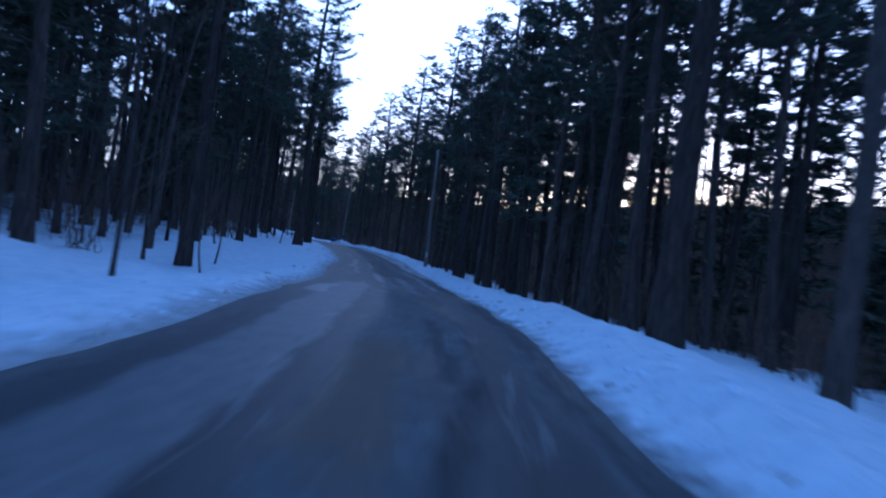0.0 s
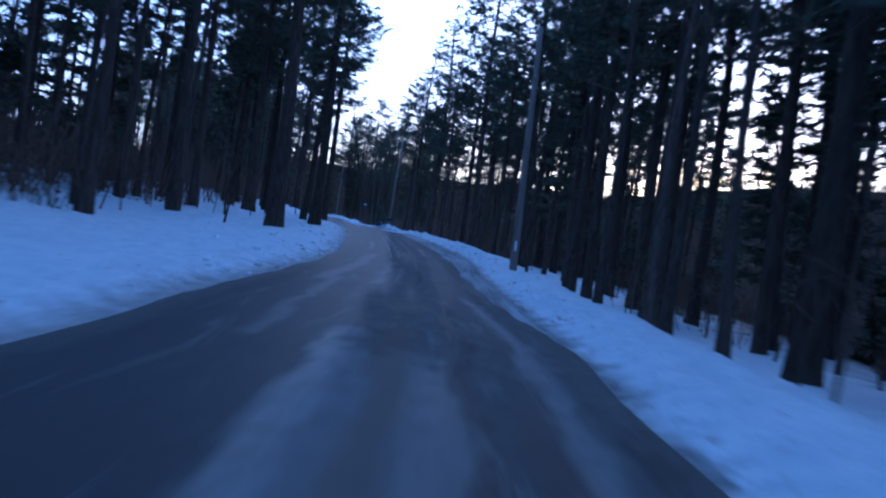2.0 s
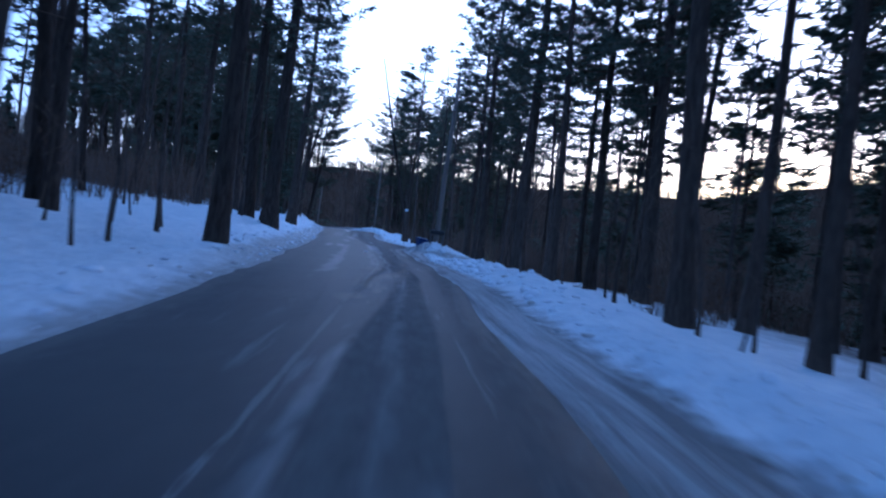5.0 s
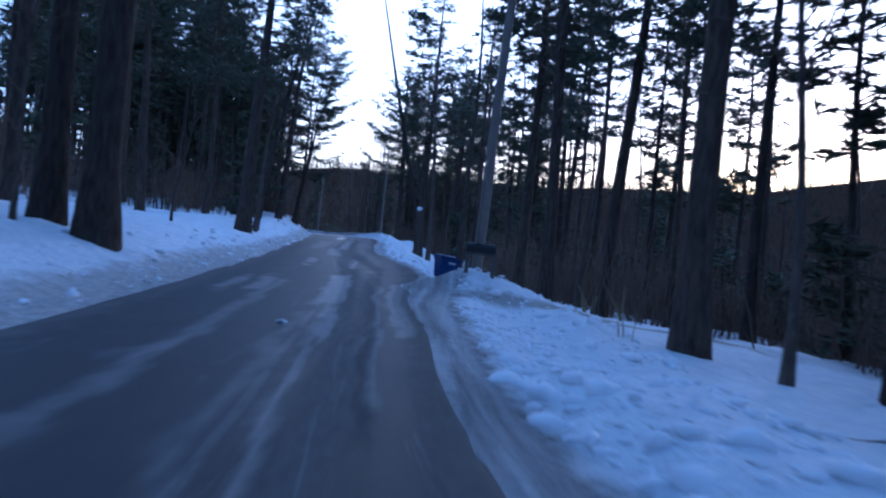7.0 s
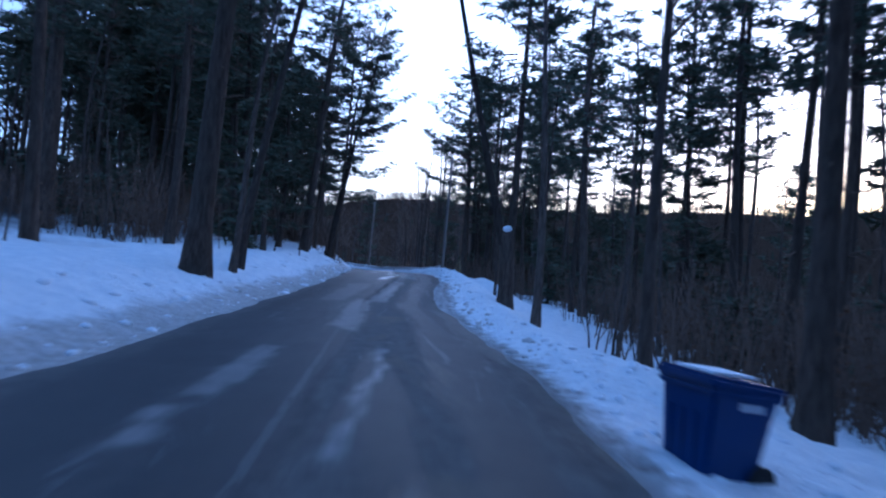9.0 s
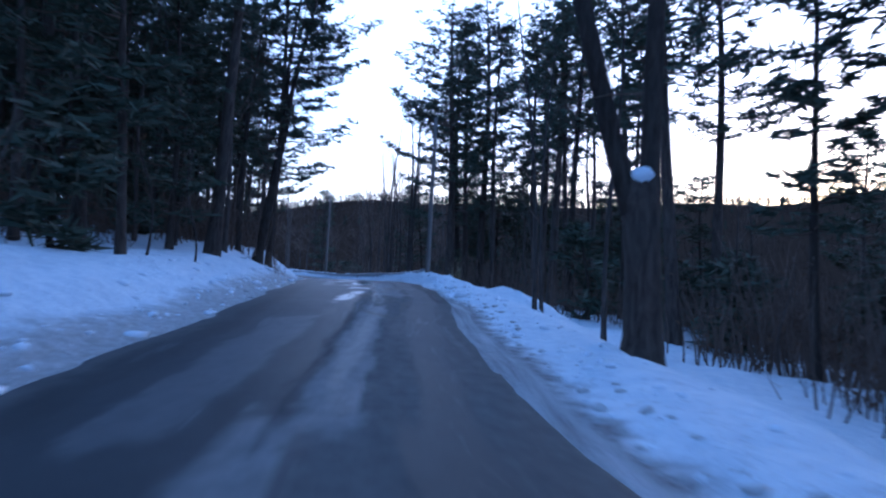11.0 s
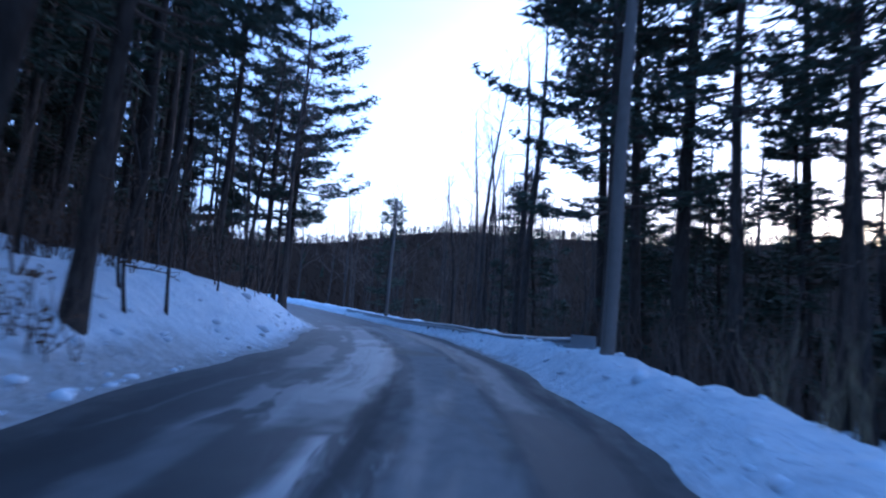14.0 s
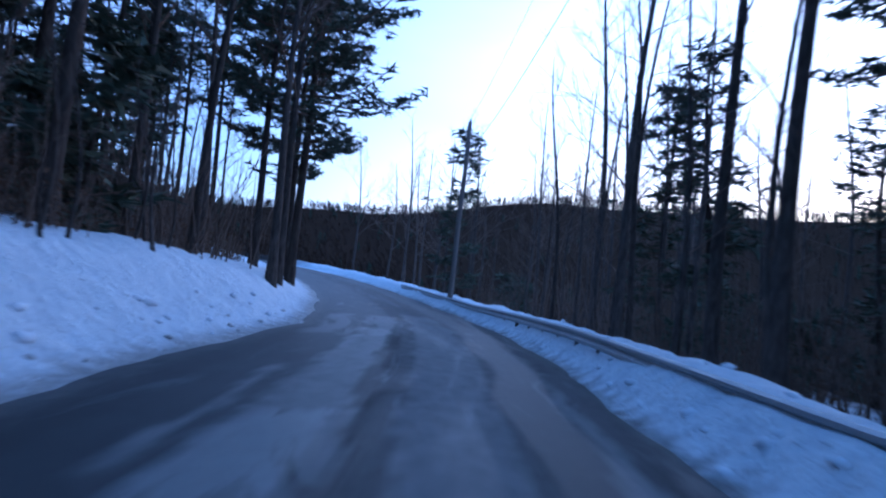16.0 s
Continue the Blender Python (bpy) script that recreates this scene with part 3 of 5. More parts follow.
def tube(V, F, pts, radii, n=6):
    """Adds a tapered tube along pts to the lists V and F."""
    pts = np.asarray(pts, float)
    k0 = len(V)
    ways = np.gradient(pts, axis=0)
    for p, w, r in zip(pts, ways, radii):
        w = w / (np.linalg.norm(w) + 1e-9)
        a = np.cross(w, (0.31, 0.9, 0.13) if abs(w[1]) < 0.8 else (1, 0, 0))
        a /= np.linalg.norm(a)
        b = np.cross(w, a)
        for q in range(n):
            t = 6.2832 * q / n
            V.append(tuple(p + r * (math.cos(t) * a + math.sin(t) * b)))
    for i in range(len(pts) - 1):
        for q in range(n):
            F.append((k0 + i * n + q, k0 + i * n + (q + 1) % n, k0 + (i + 1) * n + (q + 1) % n, k0 + (i + 1) * n + q))
    e = k0 + (len(pts) - 1) * n
    F.append(tuple(range(e, e + n)))


def trunk_line(r, h, sway, lean):
    z = np.linspace(0, h, 14)
    p, q = r.uniform(0, 6.28, 2)
    x = lean * z + sway * np.sin(z / h * 4.2 + p) * z / h
    y = sway * np.sin(z / h * 3.7 + q) * z / h
    return np.stack([x, y, z], 1)


def trunk_radii(r, line, rad, tip):
    z = line[:, 2] / line[-1, 2]
    return rad * (1 - z) ** 0.75 + tip + rad * 0.45 * np.exp(-line[:, 2] / 0.35)


def tufts(V, F, r, at, count, size, spread, flat=0.3):
    """Bunches of needles: thin blades that fan out."""
    c = np.repeat(at + r.normal(0, 1, (count, 3)) * spread * (1, 1, flat), 4, 0)
    w = r.normal(0, 1, c.shape) * (1, 1, 0.35)
    w /= np.linalg.norm(w, axis=1)[:, None] + 1e-6
    side = np.cross(w, r.normal(0, 1, c.shape))
    side *= size * 0.13 / (np.linalg.norm(side, axis=1)[:, None] + 1e-6)
    k = len(V)
    V.extend(map(tuple, np.stack([c - side, c + side, c + w * size], 1).reshape(-1, 3)))
    F.extend((k + 3 * q, k + 3 * q + 1, k + 3 * q + 2) for q in range(len(c)))


def pine_parts(seed, h, rad, bare, reach, fine=1.0, lean=0.0, sway=0.35, gaps=0.25):
    """Meshes of a pine: trunk, limbs, needles. bare: the share of the height below the crown."""
    r = np.random.RandomState(seed)
    line = trunk_line(r, h, sway, lean)
    tv, tf, bv, bf, nv, nf = [], [], [], [], [], []
    tube(tv, tf, np.vstack([line[:1] - (0, 0, 0.6), line]), np.r_[rad * 1.5, trunk_radii(r, line, rad, 0.03)], 9)

    def on(z):
        return np.array([np.interp(z, line[:, 2], line[:, k]) for k in range(3)])

    # dead stubs on the bare stem
    for _ in range(int(16 * fine)):
        z = r.uniform(0.22, bare) * h
        a, l = r.uniform(0, 6.28), r.uniform(0.3, 1.7)
        p = on(z)
        q = p + np.array((math.cos(a) * l, math.sin(a) * l, r.uniform(-0.35, 0.15) * l))
        tube(bv, bf, [p, (p + q) / 2 + (0, 0, 0.05), q], (0.03, 0.02, 0.008), 3)
    z = bare * h
    while z < h - 0.4:
        u = (z / h - bare) / (1 - bare)
        full = reach * (0.55 + 0.45 * math.sin(min(u * 2.2, 1.57))) * (1 - u) ** 0.62 + 0.25
        for _ in range(r.randint(3, 6)):
            if r.rand() < gaps:
                continue
            a, l = r.uniform(0, 6.28), full * r.uniform(0.45, 1.15)
            rise = 0.05 + 0.45 * u + r.uniform(-0.14, 0.14)
            p, way = on(z + r.uniform(-0.25, 0.25)), np.array((math.cos(a), math.sin(a), rise))
            tipup = 0.10 * l
            pts = [p + way * l * t + np.array((0, 0, tipup * t * t - 0.10 * l * math.sin(3.1 * t))) for t in (0, 0.35, 0.7, 1.0)]
            if fine > 0.3:
                tube(bv, bf, pts, np.array((0.045, 0.032, 0.02, 0.008)) * (0.5 + l / 4), 3)
            else:
                tube(bv, bf, (pts[0], pts[-1]), np.array((0.045, 0.01)) * (0.5 + l / 4), 3)
            side = np.array((-math.sin(a), math.cos(a), 0))
            steps = max(2, int(l * 2.3 * fine))
            for k in range(steps):
                t = 0.30 + 0.70 * (k + r.rand()) / steps
                c = p + way * l * t + np.array((0, 0, tipup * t * t - 0.10 * l * math.sin(3.1 * t)))
                for sgn in (-1, 1):
                    tl = (0.20 + 0.34 * l * (1.05 - t)) * r.uniform(0.4, 1.2)
                    q = c + side * sgn * tl + way * 0.35 * tl + (0, 0, 0.05)
                    if fine > 0.5:
                        k0 = len(bv)
                        bv.extend((tuple(c), tuple(c + (0, 0, 0.02)), tuple(q)))
                        bf.append((k0, k0 + 1, k0 + 2))
                    for m in range(max(1, int(round((1 + tl * 3.0) * fine)))):
                        g = c + (q - c) * r.uniform(0.35, 1.05)
                        tufts(nv, nf, r, g, 2, 0.37 / math.sqrt(fine), 0.15 / fine ** 0.3)
        z += r.uniform(0.5, 0.95)
    return (mesh_of("trunk", tv, tf, PINE_BARK), mesh_of("crown_wood", bv, bf, TWIG), mesh_of("foliage", nv, nf, NEEDLE, flat=True))


def bare_parts(seed, h, rad, first=0.4, spread=0.5, lean=0.0, depth=3, bark=None):
    """Meshes of a leafless tree: trunk, branches."""
    r = np.random.RandomState(seed)
    line = trunk_line(r, h, 0.5, lean)
    tv, tf, bv, bf = [], [], [], []
    tube(tv, tf, np.vstack([line[:1] - (0, 0, 0.6), line]), np.r_[rad * 1.4, trunk_radii(r, line, rad, 0.012)], 8)

    def grow(p, way, l, r0, level):
        pts, w = [p], way.copy()
        n = 4 if level > 1 else 2
        for _ in range(n):
            w = w + r.normal(0, 0.14, 3) + (0, 0, 0.06)
            w /= np.linalg.norm(w)
            pts.append(pts[-1] + w * l / n)
        tube(bv, bf, pts, np.linspace(r0, max(r0 * 0.25, 0.004), n + 1), 4 if level == depth > 2 else 3)
        if level > 1:
            for _ in range(r.randint(3, 5)):
                t = r.uniform(0.3, 1.0)
                k = min(int(t * 4), 3)
                q = pts[k] + (pts[k + 1] - pts[k]) * (t * 4 - k)
                side = r.normal(0, 1, 3)
                side -= side @ w * w
                side /= np.linalg.norm(side) + 1e-6
                grow(q, (w + side * r.uniform(0.5, 1.0) + (0, 0, 0.25)) / 1.5, l * r.uniform(0.35, 0.6), r0 * 0.5, level - 1)

    n = int(h * 0.9)
    for k in range(n):
        z = h * (first + (1 - first) * (k + r.rand()) / n)
        p = np.array([np.interp(z, line[:, 2], line[:, j]) for j in range(3)])
        a, up = r.uniform(0, 6.28), r.uniform(0.5, 1.3)
        l = spread * h * (1.05 - z / h) * r.uniform(0.5, 1.1) + 0.6
        way = np.array((math.cos(a), math.sin(a), up))
        grow(p, way / np.linalg.norm(way), l, rad * 0.33 * (1.1 - z / h) + 0.008, depth)
    return (mesh_of("trunk", tv, tf, bark or GREY_BARK), mesh_of("branchwork", bv, bf, TWIG))


def thing_of(name, meshes, names, label, category, group="", at=None):
    top = new(name)
    for me, n in zip(meshes, names):
        ob = new(n, me)
        ob.parent = top
        if n in ("crown_wood", "foliage", "branchwork", "twig_growth", "withered_foliage"):
            ob["kind"] = "stuff"
    tagged(top, label, category, group)
    if at is not None:
        top.matrix_basis = at
    return top


PINE_PARTS, BARE_PARTS = ("trunk", "crown_wood", "foliage"), ("trunk", "branchwork")
WOODS = "trees beside the road"
KIND, THICK = {}, {}
PINE_LABEL = "tall dark pine with a bare lower stem in snow"
for k, (h, rad, bare, reach, gaps) in enumerate(((25, 0.27, 0.44, 4.8, 0.2), (22, 0.21, 0.5, 4.2, 0.22), (27, 0.34, 0.38, 5.4, 0.25), (20, 0.15, 0.54, 3.4, 0.2), (25, 0.42, 0.40, 5.6, 0.25))):
    KIND["pine", k] = pine_parts(40 + k, h, rad, bare, reach, 0.68, gaps=gaps), PINE_PARTS, "pine_tree", PINE_LABEL, "pine tree"
    THICK["pine", k] = rad
for k, (rad, reach) in enumerate(((0.34, 8.2), (0.17, 8.4))):
    KIND["spreading_pine", k] = pine_parts(51 + 20 * k, 24, rad, 0.27, reach, 0.76, gaps=0.20), PINE_PARTS, "pine_tree", "spreading pine with long level limbs in plates", "pine tree"
KIND["low_pine", 0] = pine_parts(53, 13, 0.13, 0.10, 3.1, 0.55, gaps=0.1), PINE_PARTS, "pine_tree", "young bushy pine green to the ground", "pine tree"
for k, (h, rad, bare, reach) in enumerate(((24, 0.22, 0.48, 4.0), (21, 0.17, 0.5, 3.4), (26, 0.26, 0.42, 4.6), (17, 0.13, 0.3, 3.0))):
    KIND["far_pine", k] = pine_parts(60 + k, h, rad, bare, reach * 1.08, 0.36, gaps=0.14), PINE_PARTS, "pine_tree", "slender dark pine deeper in the woods", "pine tree"
for k, (h, rad, first, spread) in enumerate(((18, 0.17, 0.42, 0.30), (15, 0.11, 0.35, 0.28), (20, 0.21, 0.5, 0.32), (12, 0.075, 0.3, 0.26), (16, 0.13, 0.55, 0.24))):
    KIND["bare", k] = bare_parts(80 + k, h, rad, first, spread), BARE_PARTS, "bare_tree", "leafless grey hardwood tree standing in snow", "bare tree"
    THICK["bare", k] = rad
for k, (h, rad, first, spread) in enumerate(((15, 0.12, 0.24, 0.42), (17, 0.14, 0.30, 0.38))):
    KIND["bushy_bare", k] = bare_parts(280 + k, h, rad, first, spread, 0, 3), BARE_PARTS, "bare_tree", "leafless hardwood with a broad twiggy crown", "bare tree"
for k, (h, rad, bare, reach) in enumerate(((23, 0.20, 0.42, 4.2), (20, 0.16, 0.44, 3.6), (25, 0.24, 0.36, 4.8), (15, 0.12, 0.2, 3.2))):
    KIND["deep_pine", k] = pine_parts(360 + k, h, rad, bare, reach * 1.1, 0.22, gaps=0.16), PINE_PARTS, "", "", ""
for k, (h, reach) in enumerate(((6.0, 2.1), (4.5, 1.7))):
    KIND["deep_low", k] = pine_parts(380 + k, h, 0.07, 0.05, reach, 0.20, gaps=0.05), PINE_PARTS, "", "", ""
for k, (h, rad, first, spread) in enumerate(((17, 0.13, 0.35, 0.3), (14, 0.09, 0.3, 0.28), (19, 0.17, 0.45, 0.3))):
    KIND["far_bare", k] = bare_parts(180 + k, h, rad, first, spread, 0, 2), BARE_PARTS, "bare_tree", "slim leafless hardwood tree deeper in the woods", "bare tree"
for k, (h, rad) in enumerate(((5.5, 0.035), (3.8, 0.024), (7.5, 0.05))):
    KIND["sapling", k] = bare_parts(95 + k, h, rad, 0.2, 0.3, 0.04, 2), BARE_PARTS, "sapling", "thin leafless sapling poking out of the snow", "sapling"


def brush_parts(seed, h, wide, stems, leaf):
    """Meshes of a thicket: upright twigs, and withered leaves that still hang on."""
    r = np.random.RandomState(seed)
    bv, bf, lv, lf = [], [], [], []
    for _ in range(stems):
        p = np.array((*(r.normal(0, wide * 0.4, 2)), -0.3))
        w = np.array((*(r.normal(0, 0.22, 2)), 1.0))
        hh = h * r.uniform(0.45, 1.05)
        q = p + w * hh
        m = (p + q) / 2 + r.normal(0, 0.12, 3)
        tube(bv, bf, [p, m, q], (0.018, 0.012, 0.004) if h < 3.85 and wide < 2.5 else (0.035, 0.026, 0.008), 3)
        for _ in range(6):
            t = r.uniform(0.25, 1)
            c = p + (q - p) * t
            e = c + np.array((*(r.normal(0, 0.4, 2)), r.uniform(0.1, 0.6))) * hh * 0.25
            k0 = len(bv)
            bv.extend((tuple(c - (0.003 * h, 0, 0)), tuple(c + (0.003 * h, 0, 0)), tuple(e)))
            bf.append((k0, k0 + 1, k0 + 2))
            for _ in range(leaf):
                g = c + (e - c) * r.uniform(0.2, 1.1)
                a, b = r.normal(0, 0.05, 3), r.normal(0, 0.05, 3)
                k0 = len(lv)
                lv.extend((tuple(g), tuple(g + a), tuple(g + a + b), tuple(g + b)))
                lf.append((k0, k0 + 1, k0 + 2, k0 + 3))
    return mesh_of("twig_growth", bv, bf, TWIG), mesh_of("withered_foliage", lv, lf, DRY_LEAF, flat=True)


for k, (h, wide, stems, leaf) in enumerate(((2.6, 1.6, 22, 1), (1.7, 1.3, 20, 1), (3.8, 2.0, 26, 1))):
    KIND["brush", k] = brush_parts(120 + k, h, wide, stems, leaf), ("twig_growth", "withered_foliage"), "shrub", "leafless brown shrub with a few withered leaves", "shrub"
KIND["tall_brush", 0] = brush_parts(130, 5.2, 3.4, 30, 0), ("twig_growth",), "", "", ""
KIND["tall_brush", 1] = brush_parts(131, 3.8, 3.0, 31, 1), ("twig_growth", "withered_foliage"), "", "", ""
MASTER = {}


def plant(kind, k, x, y, turn=0.0, size=1.0, tilt=(0, 0), sink=0.1, label=""):
    """Puts a tree of a kind on the ground at x, y."""
    m = Matrix.Translation((x, y, ground_at(x, y) - sink)) @ pose(0, 0, 0, tilt[0], tilt[1], 0) @ Matrix.Rotation(turn, 4, "Z")
    if (kind, k) not in MASTER:
        meshes, names, name, lab, cat = KIND[kind, k]
        MASTER[kind, k] = ob = thing_of(name, meshes, names, lab, cat, WOODS)
        ob.matrix_basis = m
    else:
        ob = copy_thing(MASTER[kind, k], m)
    ob.scale = (size,) * 3
    if label:
        ob["label"] = label
    return ob


def quick_mesh(name, verts, tris, material, smooth_faces=False):
    """A mesh of triangles from arrays."""
    me = bpy.data.meshes.new(name)
    me.vertices.add(len(verts))
    me.vertices.foreach_set("co", np.asarray(verts, np.float32).ravel())
    me.loops.add(len(tris) * 3)
    me.loops.foreach_set("vertex_index", np.asarray(tris, np.int32).ravel())
    me.polygons.add(len(tris))
    me.polygons.foreach_set("loop_start", np.arange(0, len(tris) * 3, 3, dtype=np.int32))
    me.materials.append(material)
    me.update(calc_edges=True)
    me.polygons.foreach_set("use_smooth", np.full(len(tris), smooth_faces))
    return me


ARRAYS = {}


def arrays_of(me):
    """The corners and triangles of a mesh."""
    if me.name not in ARRAYS:
        v = np.empty(len(me.vertices) * 3, np.float32)
        me.vertices.foreach_get("co", v)
        t = []
        for p in me.polygons:
            q = p.vertices
            t.extend((q[0], q[i], q[i + 1]) for i in range(1, len(q) - 1))
        ARRAYS[me.name] = v.reshape(-1, 3), np.array(t, np.int32)
    return ARRAYS[me.name]


class Thicket:
    """Gathers trees too deep in the woods to pick apart."""

    def __init__(self):
        self.v, self.t, self.n = {}, {}, {}

    def add(self, meshes, m):
        a = np.array(m)
        for me in (q for q in meshes if len(q.vertices)):
            key = me.materials[0].name
            v, t = arrays_of(me)
            self.v.setdefault(key, []).append(v @ a[:3, :3].T + a[:3, 3])
            self.t.setdefault(key, []).append(t + self.n.get(key, 0))
            self.n[key] = self.n.get(key, 0) + len(v)

    def build(self, names):
        for key, (name, label) in names.items():
            if key in self.v:
                me = quick_mesh(name, np.vstack(self.v[key]), np.vstack(self.t[key]), bpy.data.materials[key], key != "pine_needles")
                tagged(new(name, me), label, "woods", kind="stuff")


DEEP = Thicket()

# ---------------------------------------------------------------- the trees that stand by the road
# kind, x, y, thickness of the stem (radius), lean to the right in degrees
STANDING = (
    ("pine", -10.0, 26.4, 0.24, 1), ("bare", -11.2, 25.4, 0.06, 0), ("bare", -13.2, 30.2, 0.14, 5), ("bare", -15.0, 29.4, 0.12, 0),
    ("bare", -15.7, 33.2, 0.14, 2), ("bare", -13.9, 33.7, 0.07, 0), ("bare", -18.0, 44.4, 0.16, 0), ("pine", -14.7, 48.3, 0.20, 2),
    ("pine", -15.9, 55.9, 0.22, 0), ("bare", -16.6, 50.5, 0.13, 0), ("bare", -17.4, 59.0, 0.15, 0), ("pine", -13.2, 61.0, 0.36, 0),
    ("pine", -14.6, 72.2, 0.33, 1), ("pine", -16.8, 76.4, 0.20, 3), ("pine", -18.0, 85.6, 0.26, 2), ("pine", -21.0, 79.5, 0.27, 0),
    ("bare", -19.1, 75.0, 0.13, 0), ("pine", -19.9, 73.4, 0.34, 0), ("pine", -25.25, 103.1, 0.42, 1), ("pine", -26.75, 103.1, 0.33, 1),
    ("bare", -26.2, 100.2, 0.14, 1), ("pine", -31.1, 109.5, 0.21, 0), ("pine", -34.5, 125.8, 0.40, 2), ("bare", -36.6, 131.0, 0.20, 9),
    ("bare", -35.9, 129.7, 0.13, 6), ("pine", -41.6, 132.4, 0.19, 0), ("pine", -48.3, 131.2, 0.40, 0), ("pine", -45.0, 150.3, 0.28, 5),
    ("bare", -45.9, 152.6, 0.11, 2), ("bare", -47.9, 156.9, 0.14, 2), ("pine", -52.0, 147.0, 0.30, 1), ("bare", -56.0, 166.7, 0.12, 2),
    ("bare", -57.5, 170.5, 0.18, 2), ("pine", -60.5, 173.0, 0.22, 1), ("pine", -62.0, 178.5, 0.20, 2), ("bare", -66.0, 186.0, 0.17, 3),
    ("pine", 6.4, 16.9, 0.36, 0), ("bare", 6.9, 10.4, 0.20, 0), ("pine", 9.2, 24.0, 0.20, -1), ("pine", 7.6, 28.5, 0.26, 0),
    ("pine", 10.9, 42.2, 0.30, 0), ("pine", 12.6, 60.7, 0.28, 0), ("pine", 4.4, 54.0, 0.33, 0), ("pine", 1.9, 60.8, 0.24, 1),
    ("bare", 2.2, 67.0, 0.15, 0), ("pine", 2.8, 71.5, 0.30, -1), ("pine", 5.0, 84.0, 0.33, 0), ("pine", 1.3, 85.4, 0.26, 0),
    ("pine", -2.5, 83.0, 0.18, 0), ("pine", -10.8, 104.5, 0.33, 0), ("bare", -9.2, 103.0, 0.10, 0), ("pine", -6.8, 104.0, 0.26, 1),
    ("pine", -4.4, 100.5, 0.33, 1), ("pine", -16.6, 121.0, 0.25, 1), ("pine", -0.2, 75.2, 0.30, -1), ("pine", -4.6, 87.6, 0.30, -1), ("pine", -8.7, 98.6, 0.19, 0), ("bare", -15.0, 114.8, 0.13, 1), ("pine", -15.0, 118.5, 0.28, 0),
    ("bare", -23.2, 128.6, 0.13, 0), ("bare", -19.6, 121.2, 0.12, 0), ("bare", -30.0, 150.2, 0.085, -2),
    ("bare", -29.5, 148.35, 0.07, 0), ("bare", -27.3, 150.4, 0.09, 1), ("pine", -38.5, 179.5, 0.34, 0),
    ("pine", -33.5, 183.7, 0.28, 0), ("bare", -48.0, 188.5, 0.20, 0), ("bare", -51.1, 190.5, 0.15, 2), ("bare", -54.0, 197.0, 0.15, 0),
    ("pine", -43.5, 191.0, 0.35, 0), ("pine", -22.0, 160.0, 0.26, 0), ("pine", -26.5, 166.5, 0.24, 0), ("bare", -29.0, 172.0, 0.2, 2),
)
taken = [(x, y) for _, x, y, *_ in STANDING] + [(-46.4, 156.5), (-25.6, 137.2), (-69.9, 195.4), (-0.9, 56.2), (-16.2, 107.4), (-39.1, 165.7), (-64.2, 202.7)]
rng = np.random.RandomState(5)
for kind, x, y, thick, lean in STANDING:
    k = min((q for kk, q in THICK if kk == kind), key=lambda q: abs(THICK[kind, q] - thick))
    plant(kind, k, x, y, rng.uniform(0, 6.28), min(max(thick / THICK[kind, k], 0.72), 1.25), (rng.normal(0, 0.7), lean))
for x, y, size in ((-69.9, 195.4, 1.2), (-76.0, 200.2, 1.0)):
    plant("spreading_pine", 1, x, y, 2.2 + x, size, (0, 1))
for x, y, lean in ((-68.0, 192.6, 2), (-71.6, 197.2, 3), (-70.6, 193.4, 2), (-66.4, 190.6, 1), (-73.6, 198.8, 2)):
    plant("bare", 0, x, y, 1.0, 1.15, (0, lean))
plant("spreading_pine", 0, -41.3, 179.6, 3.3, 1.12)
for kind, k, x, y, size in (("bare", 2, -46.2, 183.6, 0.95), ("bushy_bare", 0, -48.8, 187.6, 0.8), ("bushy_bare", 1, -51.0, 191.6, 0.8), ("bare", 1, -49.4, 193.4, 1.0), ("bushy_bare", 0, -53.4, 195.6, 0.8),
                            ("bushy_bare", 1, -55.6, 199.6, 0.75), ("bare", 4, -52.0, 200.0, 0.95), ("bushy_bare", 0, -58.4, 202.4, 0.7), ("bushy_bare", 0, -61.0, 206.5, 0.7)):
    plant(kind, k, x, y, 1.7 * x, size, (0, 1))
plant("low_pine", 0, -68.4, 210.4, 0, 1.0)
for x, y, size in ((-31.0, 181.0, 0.95), (-27.4, 178.0, 0.85), (-28.6, 186.0, 1.0), (-23.6, 176.5, 0.9), (-34.0, 188.0, 0.9), (-21.6, 169.0, 0.8)):
    plant("low_pine", 0, x, y, 1.3 * x, size)
plant("spreading_pine", 1, -47.4, 159.4, 0.6, 0.95, (0, 3))

# ---------------------------------------------------------------- the woods
CLEAR = []


def scatter(count, s0, s1, d0, d1, kinds, apart, seed, deep=False):
    r = np.random.RandomState(seed)
    done, tries = 0, 0
    while done < count and tries < count * 30:
        tries += 1
        s, d = r.uniform(s0, s1), d0 + (d1 - d0) * r.rand() ** 1.25
        x, y = (float(v) for v in place(s, d))
        if any((x - a) ** 2 + (y - b) ** 2 < apart**2 for a, b in taken) or any(a < s < b and c < d < e for a, b, c, e in CLEAR):
            continue
        taken.append((x, y))
        kind, k = kinds[r.randint(len(kinds))]
        turn, size, tilt = r.uniform(0, 6.28), r.uniform(0.8, 1.12), (r.normal(0, 1.2), r.normal(0, 1.2))
        if deep:
            DEEP.add(KIND[kind, k][0], Matrix.Translation((x, y, ground_at(x, y) - 0.1)) @ pose(0, 0, 0, *tilt, 0) @ Matrix.Rotation(turn, 4, "Z") @ Matrix.Scale(size, 4))
        else:
            plant(kind, k, x, y, turn, size, tilt)
        done += 1


